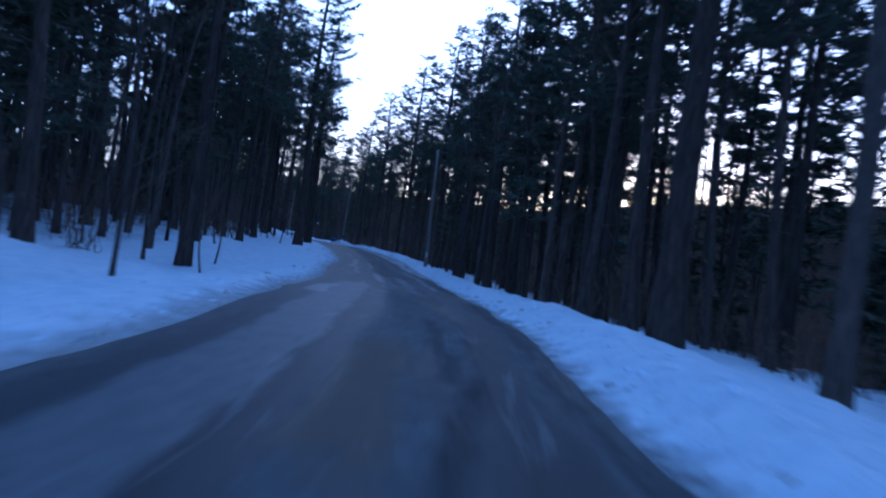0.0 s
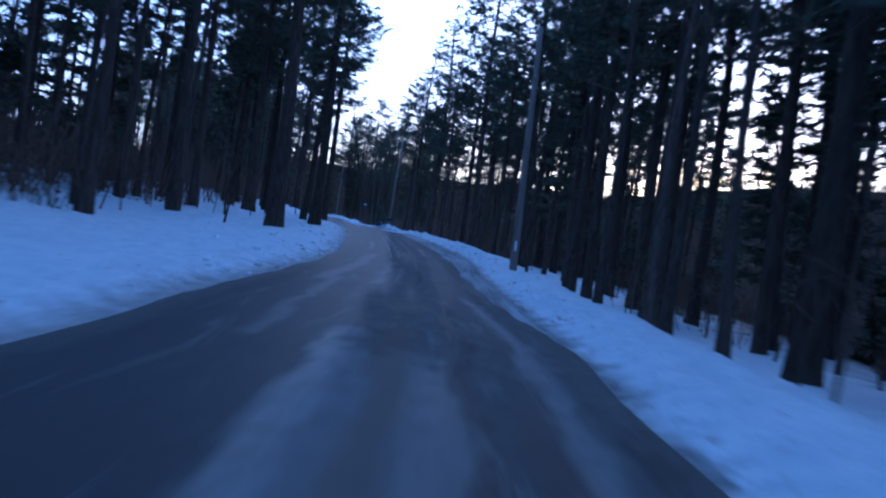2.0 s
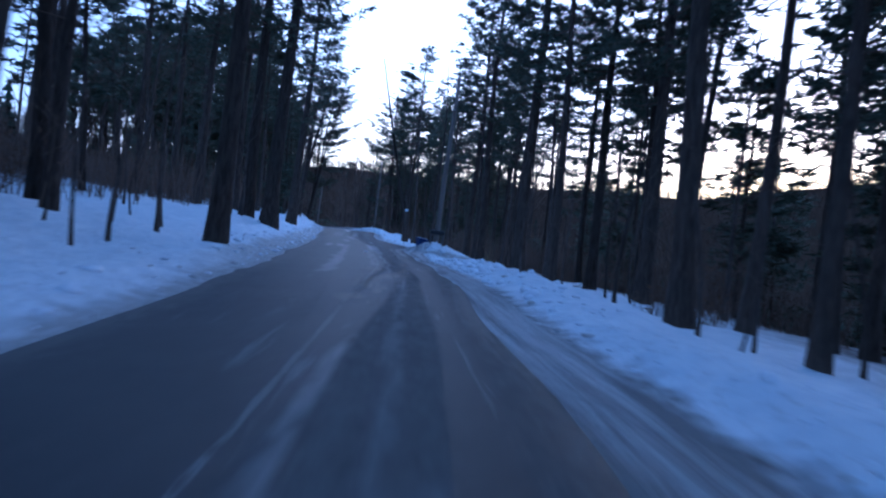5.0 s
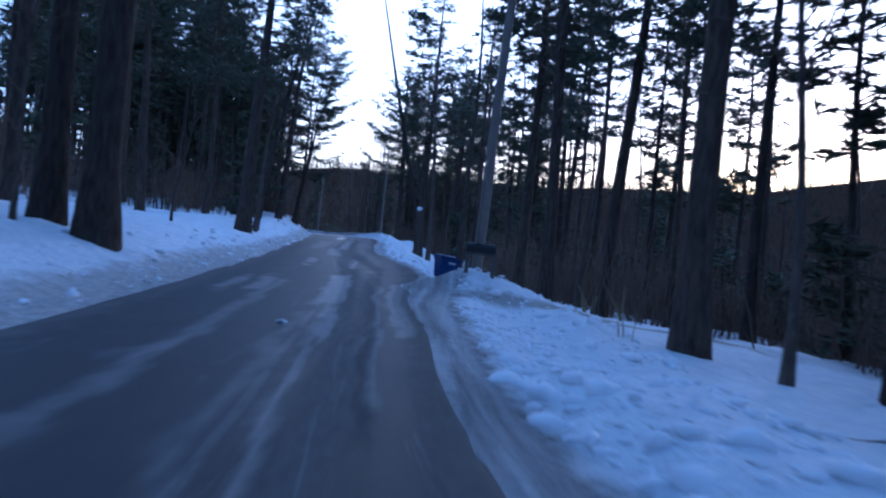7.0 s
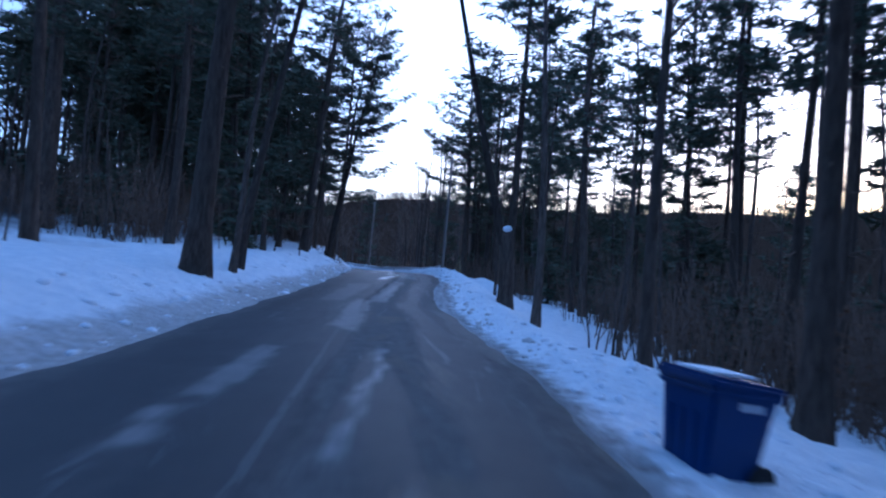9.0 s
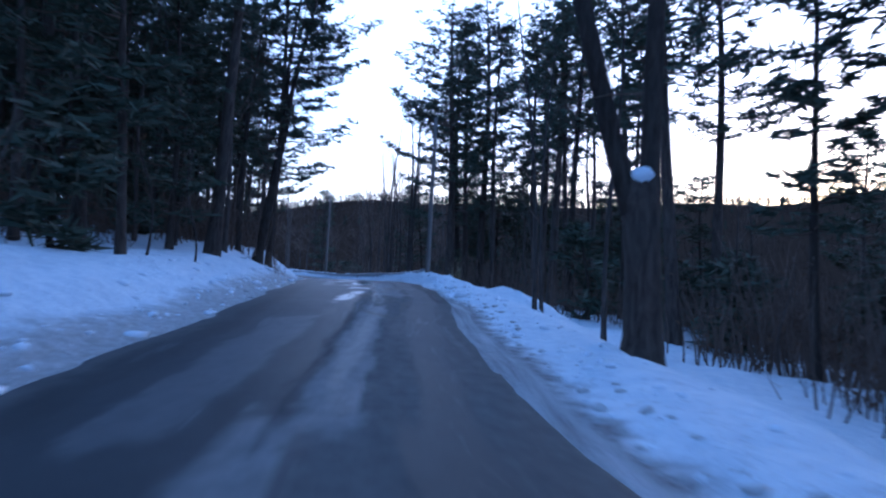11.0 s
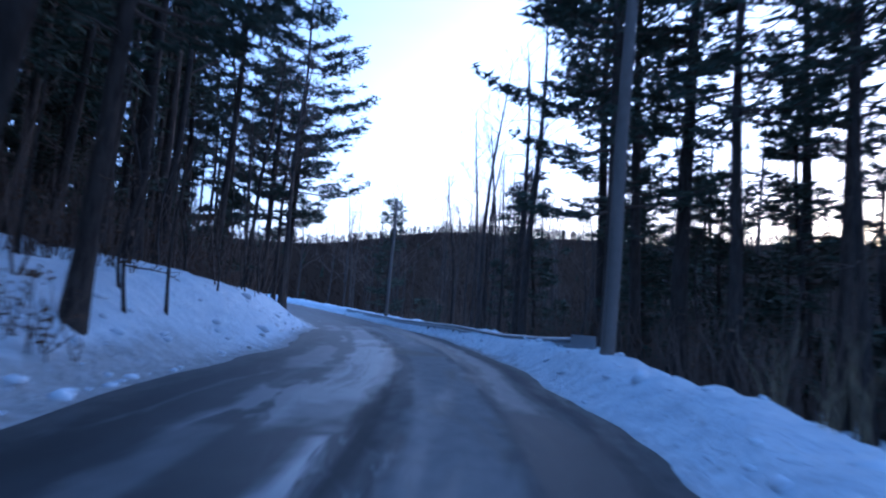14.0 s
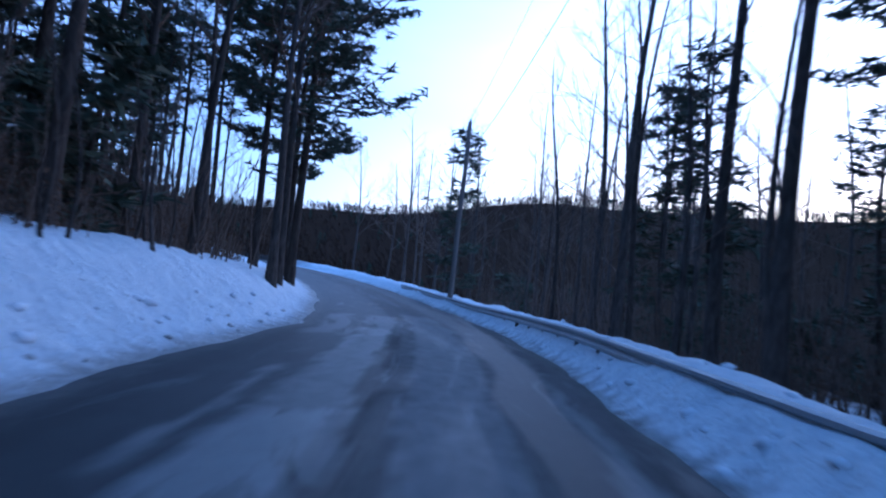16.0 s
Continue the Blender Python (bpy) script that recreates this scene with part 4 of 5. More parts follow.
P, Q, B = [("pine", k) for k in (0, 1, 3)], [("far_pine", k) for k in range(4)], [("far_bare", k) for k in range(3)]
D, TWIGGY = [("deep_pine", k) for k in range(4)], [("bushy_bare", k) for k in range(2)]
LOW, THIN, SHRUB = [("low_pine", 0)], [("sapling", k) for k in range(3)], [("brush", k) for k in range(3)]
CLEAR += [(95, 112, 3, 14), (136, 162, 4, 12.5), (160, 174, 4, 9.5), (120, 136, 3, 8), (186, 250, -6, 6.5)]
scatter(30, -15, 46, 8.0, 18, P + P + Q + B, 1.5, 1)
scatter(9, 20, 58, 6.6, 9.5, P + B, 1.6, 38)
scatter(14, 46, 95, 9.5, 18, P + Q + B, 1.8, 31)
scatter(14, 38, 62, 9.5, 22, P + Q, 1.8, 32)
scatter(7, 62, 84, 11, 24, P + Q, 1.8, 33)
scatter(12, 52, 82, -11, -24, Q + P, 1.8, 35)
scatter(14, 95, 148, 9.5, 18, P + B, 2.4, 21)
scatter(10, 148, 190, 11, 18, P + Q, 2.4, 41)
scatter(6, 126, 150, 10.5, 20, Q + P, 2.2, 54)
scatter(24, 14, 72, -10, -18, Q + P[1:] + B, 1.9, 37)
scatter(20, 72, 160, -9.5, -17, Q + P[1:] + B[1:2], 2.4, 3)
scatter(26, 150, 186, -8, -18, LOW + LOW + Q + B, 1.7, 24)
scatter(16, 186, 225, -8, -22, B + TWIGGY, 2.2, 46)
scatter(15, 176, 206, 12, 27, LOW, 2.0, 47)
scatter(22, 165, 225, -10, -20, P + Q, 2.0, 49)
scatter(21, 188, 250, 7, 26, TWIGGY + B[:1], 2.6, 5)
scatter(44, -10, 46, 17, 46, D + B, 1.8, 2, True)
scatter(28, 46, 92, 18, 46, D + B + B, 1.8, 51, True)
scatter(9, 90, 122, 20, 48, D + B, 3.5, 42, True)
scatter(40, 100, 215, 18, 50, D + B + B, 2.6, 22, True)
scatter(60, -10, 84, -15, -45, D + D + B + B, 2.0, 4, True)
scatter(20, 84, 122, -14, -45, D + B + B, 2.6, 34, True)
scatter(13, 112, 165, -15, -45, D + B + B, 2.0, 26, True)
scatter(28, 165, 222, -14, -45, D + D + B, 1.8, 36, True)
scatter(34, 190, 260, 20, 60, B, 2.4, 25, True)
scatter(14, 196, 258, 7.5, 32, TWIGGY, 2.2, 61)
scatter(40, 190, 260, -12, -40, B + B + D, 2.4, 6, True)
scatter(60, -10, 190, 5.5, 14, THIN, 0.8, 7)
scatter(60, -10, 190, -6.5, -16, THIN, 0.8, 8)
scatter(22, 164, 200, -5.3, -8.5, THIN[:2] + SHRUB[1:2], 0.6, 28)
scatter(90, -10, 225, 9, 24, SHRUB, 1.0, 9)
scatter(90, -10, 225, -11, -22, SHRUB, 1.0, 10)
scatter(40, 150, 215, -7.0, -14, SHRUB, 0.9, 11)
scatter(20, -10, 225, 20, 50, SHRUB, 1.0, 29, True)
scatter(18, -10, 225, -18, -42, SHRUB, 1.0, 30, True)
TALL = [("tall_brush", k) for k in range(2)]
UNDER = [("deep_low", k) for k in range(2)]
scatter(30, 0, 100, 15, 36, UNDER, 1.6, 55, True)
scatter(34, 100, 190, 13, 32, UNDER, 1.6, 56, True)
scatter(26, 165, 240, 14, 55, UNDER, 1.6, 59, True)
scatter(12, 0, 42, -12, -24, Q + B, 1.8, 60)
scatter(18, 0, 120, -15, -32, UNDER, 1.6, 57, True)
scatter(22, 140, 215, -9, -24, UNDER, 1.4, 58, True)
scatter(46, -10, 110, 12, 28, TALL, 1.3, 43, True)
scatter(80, 108, 190, 10, 26, TALL, 1.2, 44, True)
scatter(26, 176, 225, 9, 30, TALL, 1.2, 48, True)
scatter(16, 115, 152, 12, 32, TALL, 1.2, 50, True)
scatter(64, -10, 165, -11, -28, TALL, 1.4, 45, True)
scatter(30, 160, 215, -13, -32, D, 1.8, 52, True)
scatter(50, 160, 220, -8.0, -20, TALL, 1.1, 53, True)
DEEP.build({"pine_needles": ("deep_woods_needles", "dark needle crowns massed deep in the woods"), "pine_bark": ("deep_woods_pine_stems", "dark pine stems massed deep in the woods"),
            "grey_bark": ("deep_woods_grey_stems", "grey hardwood stems deep in the woods"), "twig_bark": ("deep_woods_twigs", "bare limbs and twigs deep in the woods"),
            "withered_leaf": ("deep_woods_leaves", "withered brown leaves in the undergrowth")})

# ---------------------------------------------------------------- far woods on the hills
fv, ff, cv, cf = [], [], [], []
r = np.random.RandomState(12)
for _ in range(15500):
    a, rr = r.uniform(-1.2, 1.1), 60 + 375 * r.rand() ** 0.75
    x, y = -20 - math.sin(a - 0.25) * -rr, 110 + math.cos(a - 0.25) * rr
    s, d = along(x, y)
    if -36 < d < 44 and s < 262:
        continue
    z = float(lay(s, d, x, y))
    h = r.uniform(4.5, 8.0) if rr < 170 else r.uniform(2.6, 5.2)
    if r.rand() < 0.05:
        n = 5
        for t in range(n):
            zz, rad = z + h * (0.15 + 0.85 * t / n), (1 - t / n) ** 0.7 * h * 0.20 + 0.2
            k0 = len(cv)
            cv.append((x, y, zz + h * 0.16))
            for q in range(7):
                aa = q * 0.898 + t
                rq = rad * r.uniform(0.5, 1.25)
                cv.append((x + rq * math.cos(aa), y + rq * math.sin(aa), zz - r.uniform(0, 0.4)))
            cf.extend((k0, k0 + 1 + q, k0 + 1 + (q + 1) % 7) for q in range(7))
        tube(fv, ff, [(x, y, z - 1), (x, y, z + h)], (0.14, 0.03), 3)
    else:
        tip = (x + r.normal(0, 0.3), y, z + h)
        tube(fv, ff, [(x, y, z - 1), tip], (0.11, 0.02), 3)
        for _ in range(8):
            zz, aa, l = z + h * r.uniform(0.25, 0.9), r.uniform(0, 6.28), r.uniform(0.5, 1.5)
            w = r.uniform(0.04, 0.20)
            k0 = len(fv)
            fv.extend(((x, y, zz - w), (x + w, y + w, zz + w), (x + l * math.cos(aa), y + l * math.sin(aa), zz + l * r.uniform(0.6, 1.5))))
            ff.append((k0, k0 + 1, k0 + 2))
tagged(new("far_woods", mesh_of("far_woods", fv, ff, FAR_WOOD)), "bare grey-brown woods on the far hillside", "woods", kind="stuff")
tagged(new("far_conifers", mesh_of("far_conifers", cv, cf, FAR_NEEDLE)), "dark conifers among the far woods", "woods", kind="stuff")

# ---------------------------------------------------------------- things by the road


def part(name, bm, material, parent, label=""):
    """Links a bmesh as one mesh object under a thing."""
    me = bpy.data.meshes.new(name)
    bm.to_mesh(me)
    bm.free()
    me.materials.append(material)
    ob = new(name, me)
    ob.parent = parent
    return tagged(ob, label)


def lump(name, verts, faces, material, parent, label="", smooth_faces=True):
    ob = new(name, mesh_of(name, verts, faces, material, flat=not smooth_faces))
    ob.parent = parent
    return tagged(ob, label)


def block(size, at=(0, 0, 0), bevel=0.01, taper=1.0, turn=None):
    """A bevelled block, narrower at its foot by taper."""
    bm = bmesh.new()
    bmesh.ops.create_cube(bm, size=1)
    for v in bm.verts:
        k = taper if v.co.z < 0 else 1.0
        v.co = Vector((v.co.x * size[0] * k, v.co.y * size[1] * k, v.co.z * size[2]))
    if bevel:
        bmesh.ops.bevel(bm, geom=bm.edges[:], offset=bevel, segments=2, affect="EDGES")
    if turn is not None:
        bm.transform(turn)
    bm.transform(Matrix.Translation(at))
    return bm


def rod(radius, a, b, sides=12, radius_end=None):
    bm = bmesh.new()
    a, b = Vector(a), Vector(b)
    bmesh.ops.create_cone(bm, cap_ends=True, segments=sides, radius1=radius, radius2=radius if radius_end is None else radius_end, depth=(b - a).length)
    bm.transform(Matrix.Translation((a + b) / 2) @ (b - a).to_track_quat("Z", "Y").to_matrix().to_4x4())
    return bm


def wheeled_bin(x, y, turn):
    """A wheeled refuse bin, blue, lid shut."""
    top = new("wheelie_bin")
    part("body", block((0.78, 0.82, 0.92), (0, 0, 0.52), 0.04, 0.78), BLUE_PLASTIC, top)
    part("rim", block((0.84, 0.88, 0.07), (0, 0, 0.96), 0.022), BLUE_PLASTIC, top)
    bm = block((0.86, 0.94, 0.09), (0, 0, 1.04), 0.035)
    for v in bm.verts:
        if v.co.z > 1.04:
            v.co.z += 0.05 * (1 - (v.co.x / 0.43) ** 2) - 0.05 * v.co.y
    part("lid", bm, BLUE_PLASTIC, top, "slightly domed blue lid")
    part("handle", rod(0.017, (-0.28, 0.53, 0.96), (0.28, 0.53, 0.96)), BLUE_PLASTIC, top)
    for sx in (-0.28, 0.28):
        part("handle_bracket", block((0.05, 0.13, 0.05), (sx, 0.47, 0.96), 0.01), BLUE_PLASTIC, top)
    part("axle", rod(0.012, (-0.36, 0.33, 0.14), (0.36, 0.33, 0.14), 8), DARK_METAL, top)
    for sx in (-1, 1):
        wheel = part("wheel", rod(0.15, (sx * 0.31, 0.35, 0.145), (sx * 0.38, 0.35, 0.145), 20), BLACK_RUBBER, top, "black rubber wheel")
        part("hub", rod(0.06, (sx * 0.381, 0.35, 0.145), (sx * 0.392, 0.35, 0.145), 12), DARK_METAL, wheel)
    for k in (-0.18, 0.0, 0.18):
        part("rib", block((0.02, 0.014, 0.6), (k, -0.375, 0.44), 0.004, turn=Matrix.Rotation(radians(5.5), 4, "X")), BLUE_PLASTIC, top)
    part("sticker", block((0.006, 0.30, 0.075), (0.392, 0.06, 0.85), 0.0), PALE_LABEL, top, "pale worn sticker")
    part("snow_cap", block((0.56, 0.60, 0.035), (-0.04, -0.05, 1.125), 0.016), CLEAN_SNOW, top, "thin cap of snow")
    tagged(top, "blue plastic wheeled refuse bin with shut lid in snow", "bin")
    top.matrix_basis = Matrix.Translation((x, y, ground_at(x, y) - 0.18)) @ Matrix.Rotation(radians(6), 4, Vector((-0.32, 0.95, 0))) @ pose(0, 0, 0, 0, 0, turn)   # leans on the bank
    return top


wheeled_bin(-18.84, 114.56, -52)


def mailbox(x, y, turn):
    """A long black mailbox on two timber posts."""
    top = new("mailbox")
    for sx in (-0.36, 0.40):
        part("post", block((0.11, 0.11, 1.75), (sx, 0, 0.10), 0.008), GREY_POST, top)
    part("bearer", block((0.95, 0.10, 0.07), (0, 0, 0.98), 0.008), GREY_POST, top)
    bm = bmesh.new()
    n, ring = 12, []
    for xx in (-0.42, 0.42):
        ring.append([bm.verts.new((xx, 0.125 * math.cos(math.pi * q / n), 1.15 + 0.125 * math.sin(math.pi * q / n))) for q in range(n + 1)] +
                    [bm.verts.new((xx, -0.125, 1.02)), bm.verts.new((xx, 0.125, 1.02))])
    m = len(ring[0])
    for q in range(m):
        bm.faces.new((ring[0][q], ring[1][q], ring[1][(q + 1) % m], ring[0][(q + 1) % m]))
    bm.faces.new(ring[0])
    bm.faces.new(ring[1][::-1])
    part("box", bm, DARK_METAL, top, "black metal box with an arched top")
    part("door", block((0.012, 0.24, 0.24), (-0.428, 0, 1.145), 0.004), DARK_METAL, top)
    part("flag", block((0.16, 0.008, 0.05), (-0.1, -0.135, 1.24), 0.002), DARK_METAL, top)
    tagged(top, "long black metal mailbox on two grey timber posts", "mailbox")
    top.matrix_basis = Matrix.Translation((x, y, ground_at(x, y) - 0.44)) @ pose(0, 0, 0, 0, 2, turn)
    return top


mailbox(-16.22, 107.5, 14)

HEADS = []


def utility_pole(x, y, tall, lean, tag=False):
    top = new("utility_pole")
    pv, pf = [], []
    zz = np.linspace(-0.8, tall, 9)
    tube(pv, pf, [(0.015 * math.sin(q), 0, q) for q in zz], np.linspace(0.165, 0.115, 9), 14)
    lump("shaft", pv, pf, POLE_WOOD, top)
    part("ground_wire_cover", block((0.03, 0.03, 2.6), (-0.06, -0.150, 1.4), 0.004), GREY_POST, top)
    part("top_insulator", rod(0.05, (0, 0, tall), (0, 0, tall + 0.22), 10, 0.03), DARK_METAL, top)
    part("cable_bracket", block((0.06, 0.24, 0.08), (0, -0.18, tall - 2.1), 0.006), GALVANISED, top)
    if tag:
        part("marker_plate", block((0.10, 0.006, 0.42), (0.0, -0.168, 1.0), 0.0), WHITE_TAG, top, "small white marker plate")
    tagged(top, "weathered grey wooden utility pole set in the snowbank", "utility pole", "poles along the road")
    m = Matrix.Translation((x, y, ground_at(x, y))) @ pose(0, 0, 0, 0, lean, 0)
    top.matrix_basis = m
    HEADS.append((m @ Vector((0, 0, tall + 0.2)), m @ Vector((0, -0.28, tall - 2.1))))


utility_pole(-0.9, 56.25, 10.2, -0.8, True)
utility_pole(-16.4, 108.25, 10.6, 2.6)
utility_pole(-39.14, 165.7, 10.4, 1.6)
utility_pole(-64.2, 202.7, 10.4, 1.8)


def cable(a, b, sag, radius, label):
    top = new("overhead_cable")
    line = [a.lerp(b, t) - Vector((0, 0, sag * 4 * t * (1 - t))) for t in np.linspace(0, 1, 24)]
    v, f_ = [], []
    tube(v, f_, [tuple(p) for p in line], [radius] * 24, 5)
    lump("strand", v, f_, CABLE, top)
    tagged(top, label, "cable", "overhead cables")


ends = [(Vector((3.0, -2.0, 12.4)), Vector((3.0, -2.3, 10.0)))] + HEADS + [(Vector((-99.0, 256.0, 18.6)), Vector((-99.0, 255.7, 16.3)))]
for (a0, a1), (b0, b1) in zip(ends[:-1], ends[1:]):
    cable(a0, b0, 0.9, 0.006, "thin black power line strung between wooden poles")
    cable(a1, b1, 1.2, 0.010, "thick black cable strung between wooden poles")


def guard_rail(s0, s1, off, high):
    """A steel W-beam rail on posts, snow up against it, with a flat end plate."""
    top = new("guardrail")
    prof = [(0.0, -0.155), (0.035, -0.12), (0.035, -0.07), (-0.035, -0.02), (-0.035, 0.02), (0.035, 0.07), (0.035, 0.12), (0.0, 0.155), (0.006, 0.155), (0.042, 0.12), (0.042, 0.066),
            (-0.028, 0.018), (-0.028, -0.018), (0.042, -0.066), (0.042, -0.12), (0.006, -0.155)]
    at = np.arange(s0, s1 + 0.1, 1.905)

    def spot_at(s, aside, up):
        x, y = place(s, float(np.interp(s, *off)) + aside)
        return float(x), float(y), float(road_z(s)) + float(np.interp(s, *high)) + up

    for a in range(0, len(at) - 1, 2):
        b = min(a + 2, len(at) - 1)
        v, fs = [], []
        row = np.linspace(at[a], at[b] + 0.12, 6)
        for s in row:
            for o, h in prof:
                v.append(spot_at(s, -o, h - 0.155))
        n = len(prof)
        for i in range(len(row) - 1):
            fs.extend((i * n + q, i * n + (q + 1) % n, (i + 1) * n + (q + 1) % n, (i + 1) * n + q) for q in range(n))
        fs += [tuple(range(n)), tuple(range(len(v) - 1, len(v) - n - 1, -1))]
        lump("rail_section", v, fs, GALVANISED, top, smooth_faces=False)
    for s in at:
        part("post", block((0.14, 0.18, 1.8), spot_at(s, 0.14, -1.06), 0.01), GREY_POST, top)
    plate = block((0.05, 0.95, 0.40), (0, 0, 0), 0.012)
    plate.transform(Matrix.Translation(spot_at(s0 - 0.35, -0.03, -0.14)) @ pose(0, 0, 0, 0, 0, 52))
    part("end_plate", plate, GALVANISED, top, "flat grey steel end plate")
    tagged(top, "galvanised steel guardrail half buried in ploughed snow", "guardrail")


guard_rail(173.4, 228, ((172, 177, 200), (5.1, 4.45, 4.4)), ((172, 176, 182, 192, 200, 208), (0.95, 0.76, 0.66, 0.78, 0.72, 0.6)))


def forked_tree(x, y):
    """A thick trunk that parts into two stems."""
    r = np.random.RandomState(77)
    top = new("forked_tree")
    v, fs = [], []
    tube(v, fs, [(0, 0, -0.6), (0, 0, 0), (0.02, 0, 0.5), (0.0, 0, 1.8), (-0.05, 0, 3.1), (-0.05, 0, 3.6)], (0.55, 0.46, 0.38, 0.34, 0.37, 0.30), 14)
    lump("trunk", v, fs, PINE_BARK, top)
    for sgn, rad, away in ((-1, 0.22, 0.27), (1, 0.21, 0.02)):
        v, fs = [], []
        line = [(sgn * (0.17 + away * q ** 0.95) - 0.05, 0.06 * math.sin(q), 2.9 + q) for q in np.linspace(0, 17, 12)]
        tube(v, fs, line, np.linspace(rad, 0.05, 12), 10)
        lump("stem", v, fs, PINE_BARK, top)
    meshes = pine_parts(79, 22, 0.1, 0.45, 4.6, 0.8)
    for me, n in zip(meshes[1:], ("crown_wood", "foliage")):
        ob = new(n, me)
        ob.parent, ob["kind"] = top, "stuff"
    tagged(top, "thick dark tree forked into two stems above snow", "tree", WOODS)
    top.matrix_basis = Matrix.Translation((x, y, ground_at(x, y))) @ pose(0, 0, 0, 0, 0, 15)
    z = ground_at(x, y) + 3.62
    lv, lf = [], []
    rr = np.random.RandomState(3)
    for i in range(7):
        for q in range(12):
            a, b = 6.2832 * q / 12, math.pi * i / 6
            w = 1 + rr.normal(0, 0.06)
            lv.append((x - 0.02 + 0.24 * w * math.sin(b) * math.cos(a), y - 0.20 + 0.22 * w * math.sin(b) * math.sin(a), z + 0.17 * w * math.cos(b)))
    lf = [(i * 12 + q, i * 12 + (q + 1) % 12, (i + 1) * 12 + (q + 1) % 12, (i + 1) * 12 + q) for i in range(6) for q in range(12)]
    tagged(new("snow_clump", mesh_of("snow_clump", lv, lf, CLEAN_SNOW)), "clump of snow caught in the fork of a tree", "snow")


forked_tree(-26.3, 137.3)


def leaning_twin(x, y, turn):
    """Two dark stems from one foot, leaning over the road."""
    top = new("leaning_tree")
    v, fs = [], []
    tube(v, fs, [(0, 0, -0.6), (0, 0, 0), (0.12, 0, 0.7), (0.9, 0, 5.5), (1.0, 0, 6.3)], (0.42, 0.36, 0.27, 0.23, 0.20), 10)
    lump("trunk", v, fs, PINE_BARK, top)
    for k, (w, rad) in enumerate(((0.10, 0.15), (0.19, 0.16))):
        v, fs = [], []
        line = [(0.86 + w * q + 0.10 * math.sin(q * 0.7 + k), 0.1 * math.sin(q + k), 5.6 + q) for q in np.linspace(0, 15, 12)]
        tube(v, fs, line, np.linspace(rad, 0.03, 12), 8)
        lump("stem", v, fs, PINE_BARK, top)
    meshes = pine_parts(83, 22, 0.1, 0.55, 4.2, 0.85, lean=0.16, gaps=0.35)
    for me, n in zip(meshes[1:], ("crown_wood", "foliage")):
        ob = new(n, me)
        ob.parent, ob["kind"] = top, "stuff"
    tagged(top, "dark twin-stemmed pine leaning out towards the road", "pine tree", WOODS)
    top.matrix_basis = Matrix.Translation((x, y, ground_at(x, y))) @ pose(0, 0, 0, 0, 0, turn)


leaning_twin(-46.4, 156.5, 20)


# ---------------------------------------------------------------- ploughed lumps on the snowbanks
def clods(name, count, spans, material, label, seed, least=0.03, more=0.09):
    """Broken lumps of ploughed snow, too many to count."""
    r = np.random.RandomState(seed)
    bm = bmesh.new()
    bmesh.ops.create_icosphere(bm, subdivisions=1, radius=1)
    base_v = np.array([tuple(v.co) for v in bm.verts])
    base_t = np.array([[v.index for v in q.verts] for q in bm.faces])
    bm.free()
    vs, ts = [], []
    for k in range(count):
        s0, s1, lo, hi, side = spans[r.randint(len(spans))]
        s = r.uniform(s0, s1)
        e = float(edge_right(s) + slush(s)) if side > 0 else float(edge_left(s))
        d = e + side * (lo + (hi - lo) * r.rand() ** 1.4)
        x, y = (float(q) for q in place(s, d))
        size = least + more * r.rand() ** 2.5
        v = base_v * (1 + r.normal(0, 0.22, (len(base_v), 1))) * (r.uniform(0.7, 1.4), r.uniform(0.7, 1.4), r.uniform(0.4, 0.9)) * size
        a = r.uniform(0, 6.28)
        v = v @ np.array(((math.cos(a), math.sin(a), 0), (-math.sin(a), math.cos(a), 0), (0, 0, 1)))
        vs.append(v + (x, y, float(lay(s, d, x, y)) + size * 0.02))
        ts.append(base_t + k * len(base_v))
    tagged(new(name, quick_mesh(name, np.vstack(vs), np.vstack(ts), material, True)), label, "snow lumps", kind="stuff")


clods("snow_lumps", 1500, ((-5, 95, 0.2, 1.8, 1), (112, 200, 0.2, 2.0, 1), (90, 120, 0.5, 3.5, 1), (-5, 200, 0.3, 2.2, -1)), CLEAN_SNOW, "broken lumps of ploughed snow along the verge", 61)
clods("dirty_snow_lumps", 420, ((-5, 95, 0.1, 0.9, 1), (120, 156, 0.1, 0.9, 1), (-5, 200, 0.1, 1.1, -1)), DIRTY_SNOW, "grey sandy lumps of ploughed snow at the asphalt", 62)

clods("snow_chunks", 150, ((148, 173, 0.5, 1.7, 1), (60, 92, 0.5, 2.0, 1), (150, 190, 0.8, 3.0, -1)), CLEAN_SNOW, "hard chunks of snow thrown up along the bank's crest", 64, 0.07, 0.17)
clods("churned_snow", 900, ((86, 114, 0.1, 4.5, 1), (88, 104, 0.3, 3.0, 1), (40, 170, 0.2, 3.2, -1)), CLEAN_SNOW, "churned crusty lumps of snow beside the driveway", 63, 0.04, 0.15)


def reeds(x, y, count, seed):
    """Dry stalks that stick out of the snow."""
    r = np.random.RandomState(seed)
    top = new("dry_reeds")
    for _ in range(count):
        v, fs = [], []
        p = np.array((*r.normal(0, 0.18, 2), -0.2))
        w = np.array((*r.normal(0, 0.16, 2), 1.0))
        h = r.uniform(0.7, 1.5)
        tube(v, fs, [p, p + w * h * 0.6, p + w * h + (r.normal(0, 0.1), 0, -0.05)], (0.010, 0.008, 0.003), 4)
        lump("stalk", v, fs, STRAW, top)
    tagged(top, "clump of dry straw-coloured stalks poking from the snow", "dry reeds")
    top.matrix_basis = Matrix.Translation((x, y, ground_at(x, y)))


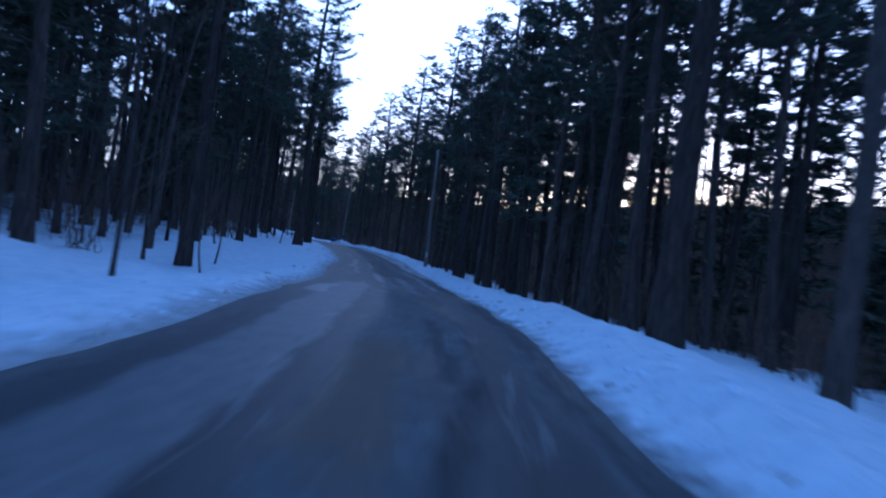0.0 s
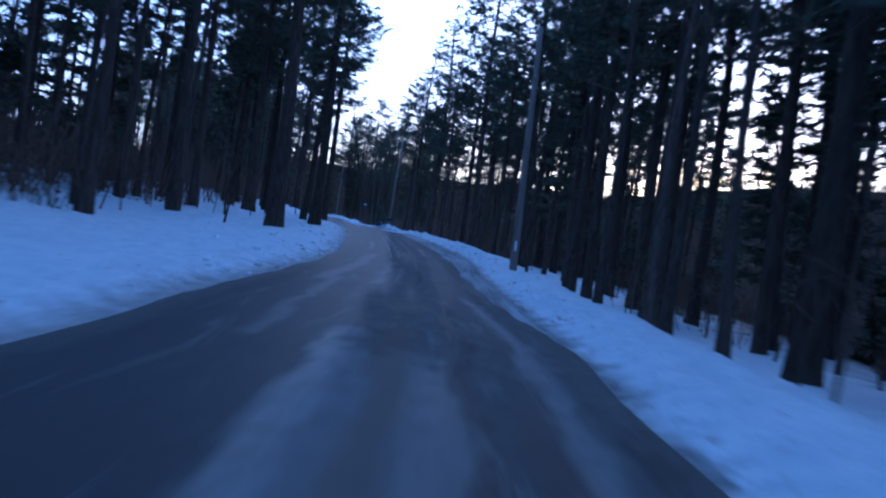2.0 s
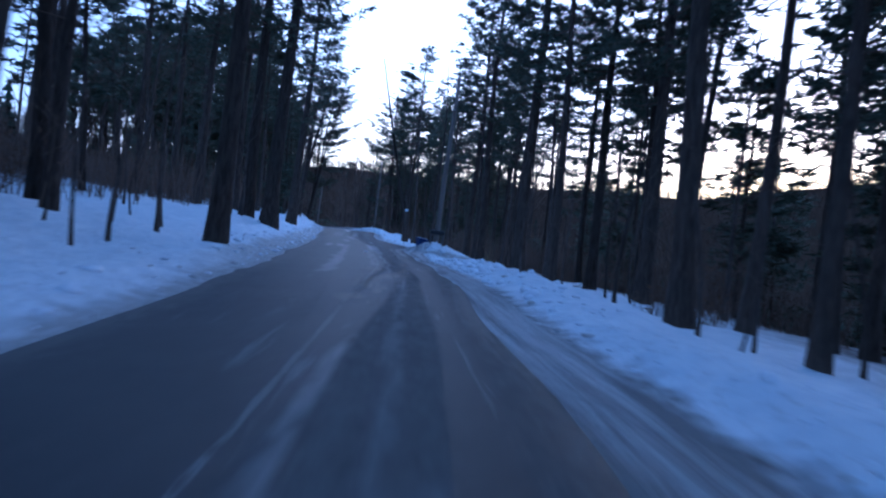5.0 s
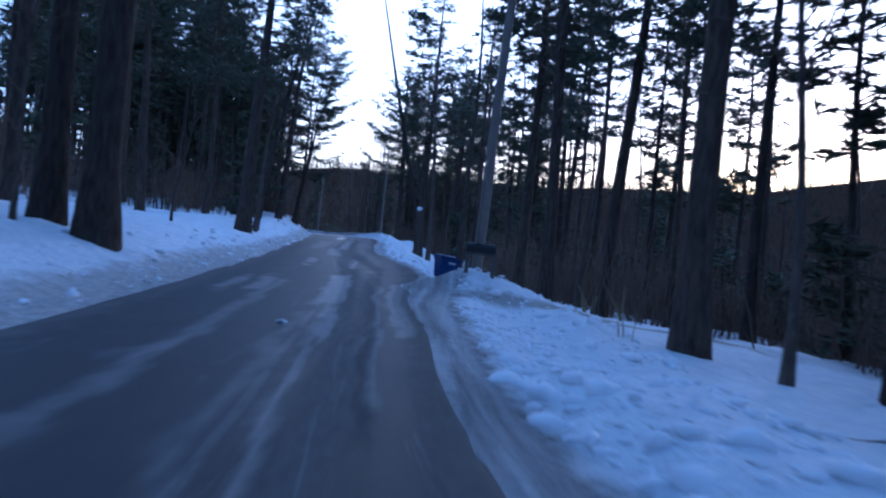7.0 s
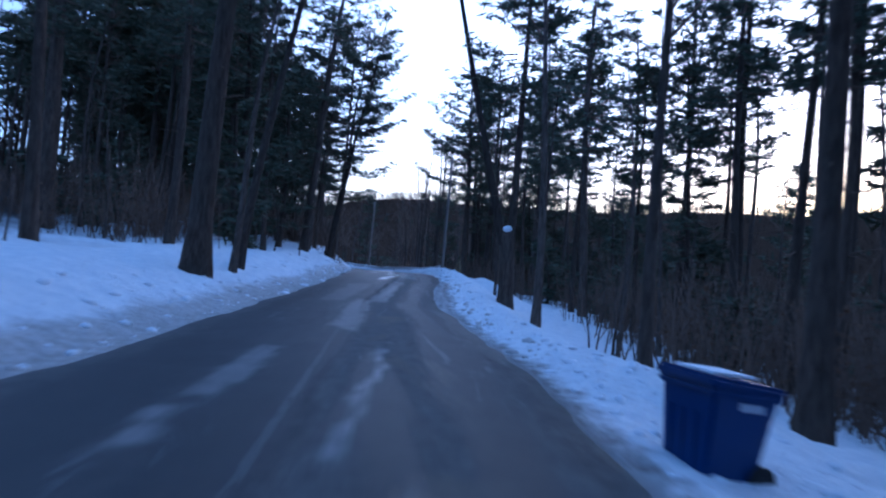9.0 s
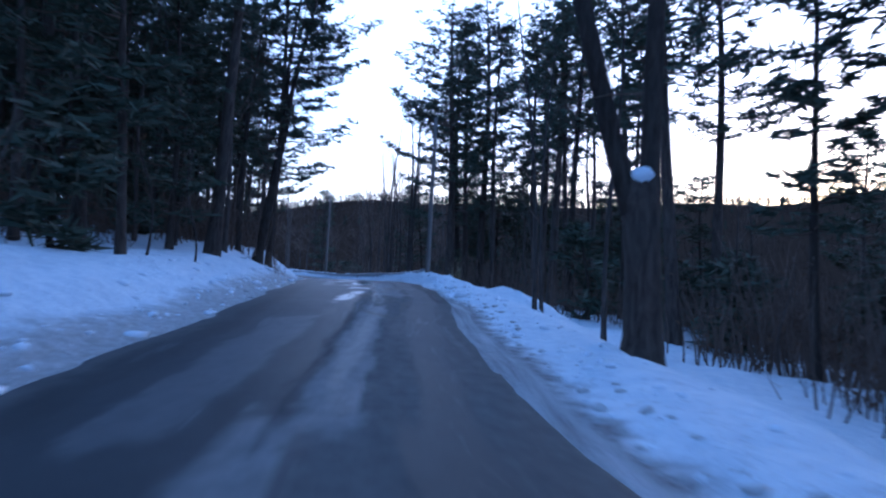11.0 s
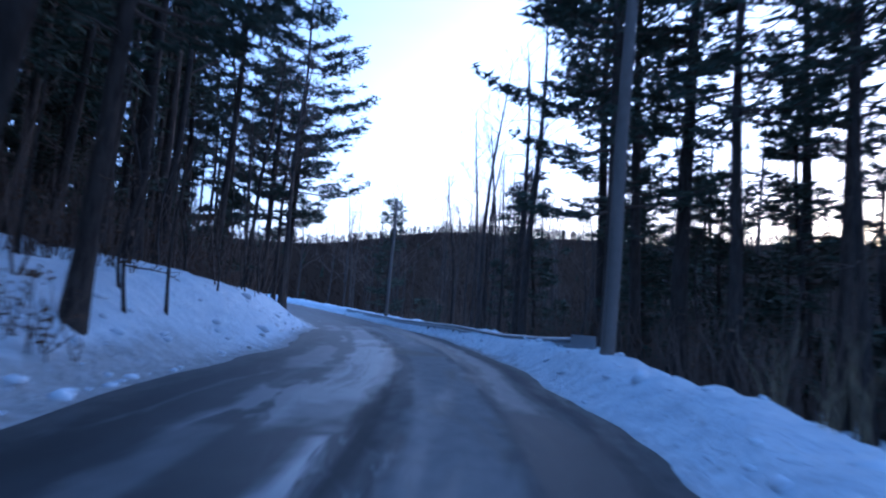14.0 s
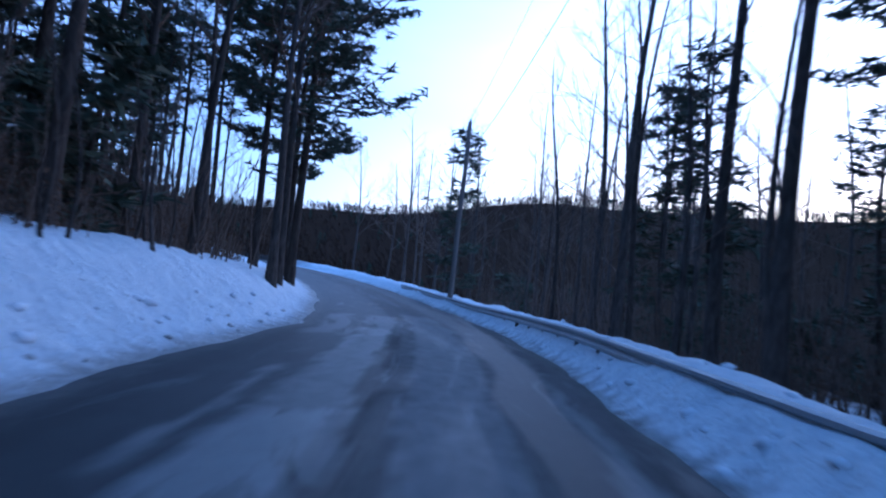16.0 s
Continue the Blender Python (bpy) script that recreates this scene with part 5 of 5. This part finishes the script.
for x, y, count, seed in ((-35.7, 160.0, 7, 1), (-36.2, 161.2, 4, 2), (-13.2, 109.5, 6, 3), (-12.2, 103.8, 5, 4)):
    reeds(x, y, count, seed)


def fallen_branch(x, y, turn, long, seed):
    """A broken limb lying on the snow."""
    r = np.random.RandomState(seed)
    top = new("fallen_branch")
    line = [(q * long - long / 2, 0.12 * math.sin(3 * q + seed), 0.0) for q in np.linspace(0, 1, 8)]
    c, s_ = math.cos(radians(turn)), math.sin(radians(turn))

    def lay_down(p):
        px, py = x + p[0] * c - p[1] * s_, y + p[0] * s_ + p[1] * c
        return px - x, py - y, ground_at(px, py) + p[2] + 0.02

    v, fs = [], []
    tube(v, fs, [lay_down(p) for p in line], np.linspace(0.026, 0.008, 8), 6)
    lump("stem", v, fs, TWIG, top)
    for k in range(5):
        a = line[2 + k]
        e = (a[0] + r.uniform(0.2, 0.5), a[1] + r.choice((-1, 1)) * r.uniform(0.2, 0.5), r.uniform(0.05, 0.35))
        v, fs = [], []
        tube(v, fs, [lay_down(a), lay_down(e)], (0.012, 0.004), 4)
        lump("twig", v, fs, TWIG, top)
    tagged(top, "broken bare branch lying on the snow", "fallen branch")
    top.matrix_basis = Matrix.Translation((x, y, 0))


# the second, on the left bank, is added in place of a long dark streak
for x, y, turn, long, seed in ((-9.2, 98.6, 12, 1.3, 1), (-51.3, 164.6, 50, 1.5, 2), (-7.4, 99.8, -20, 1.2, 5)):
    fallen_branch(x, y, turn, long, seed)


def paper_scrap(x, y):
    """A crumpled white scrap on the asphalt."""
    bm = bmesh.new()
    bmesh.ops.create_icosphere(bm, subdivisions=2, radius=0.055)
    r = np.random.RandomState(8)
    for q in bm.verts:
        k = 1 + r.normal(0, 0.22)
        q.co = Vector((q.co.x * 1.5 * k, q.co.y * k, max(q.co.z * 0.75 * k, -0.03)))
    me = bpy.data.meshes.new("paper_scrap")
    bm.to_mesh(me)
    bm.free()
    me.materials.append(WHITE_TAG)
    ob = tagged(new("paper_scrap", me), "crumpled white scrap lying on the asphalt", "litter")
    ob.matrix_basis = Matrix.Translation((x, y, ground_at(x, y) + 0.02))


paper_scrap(-17.7, 98.6)
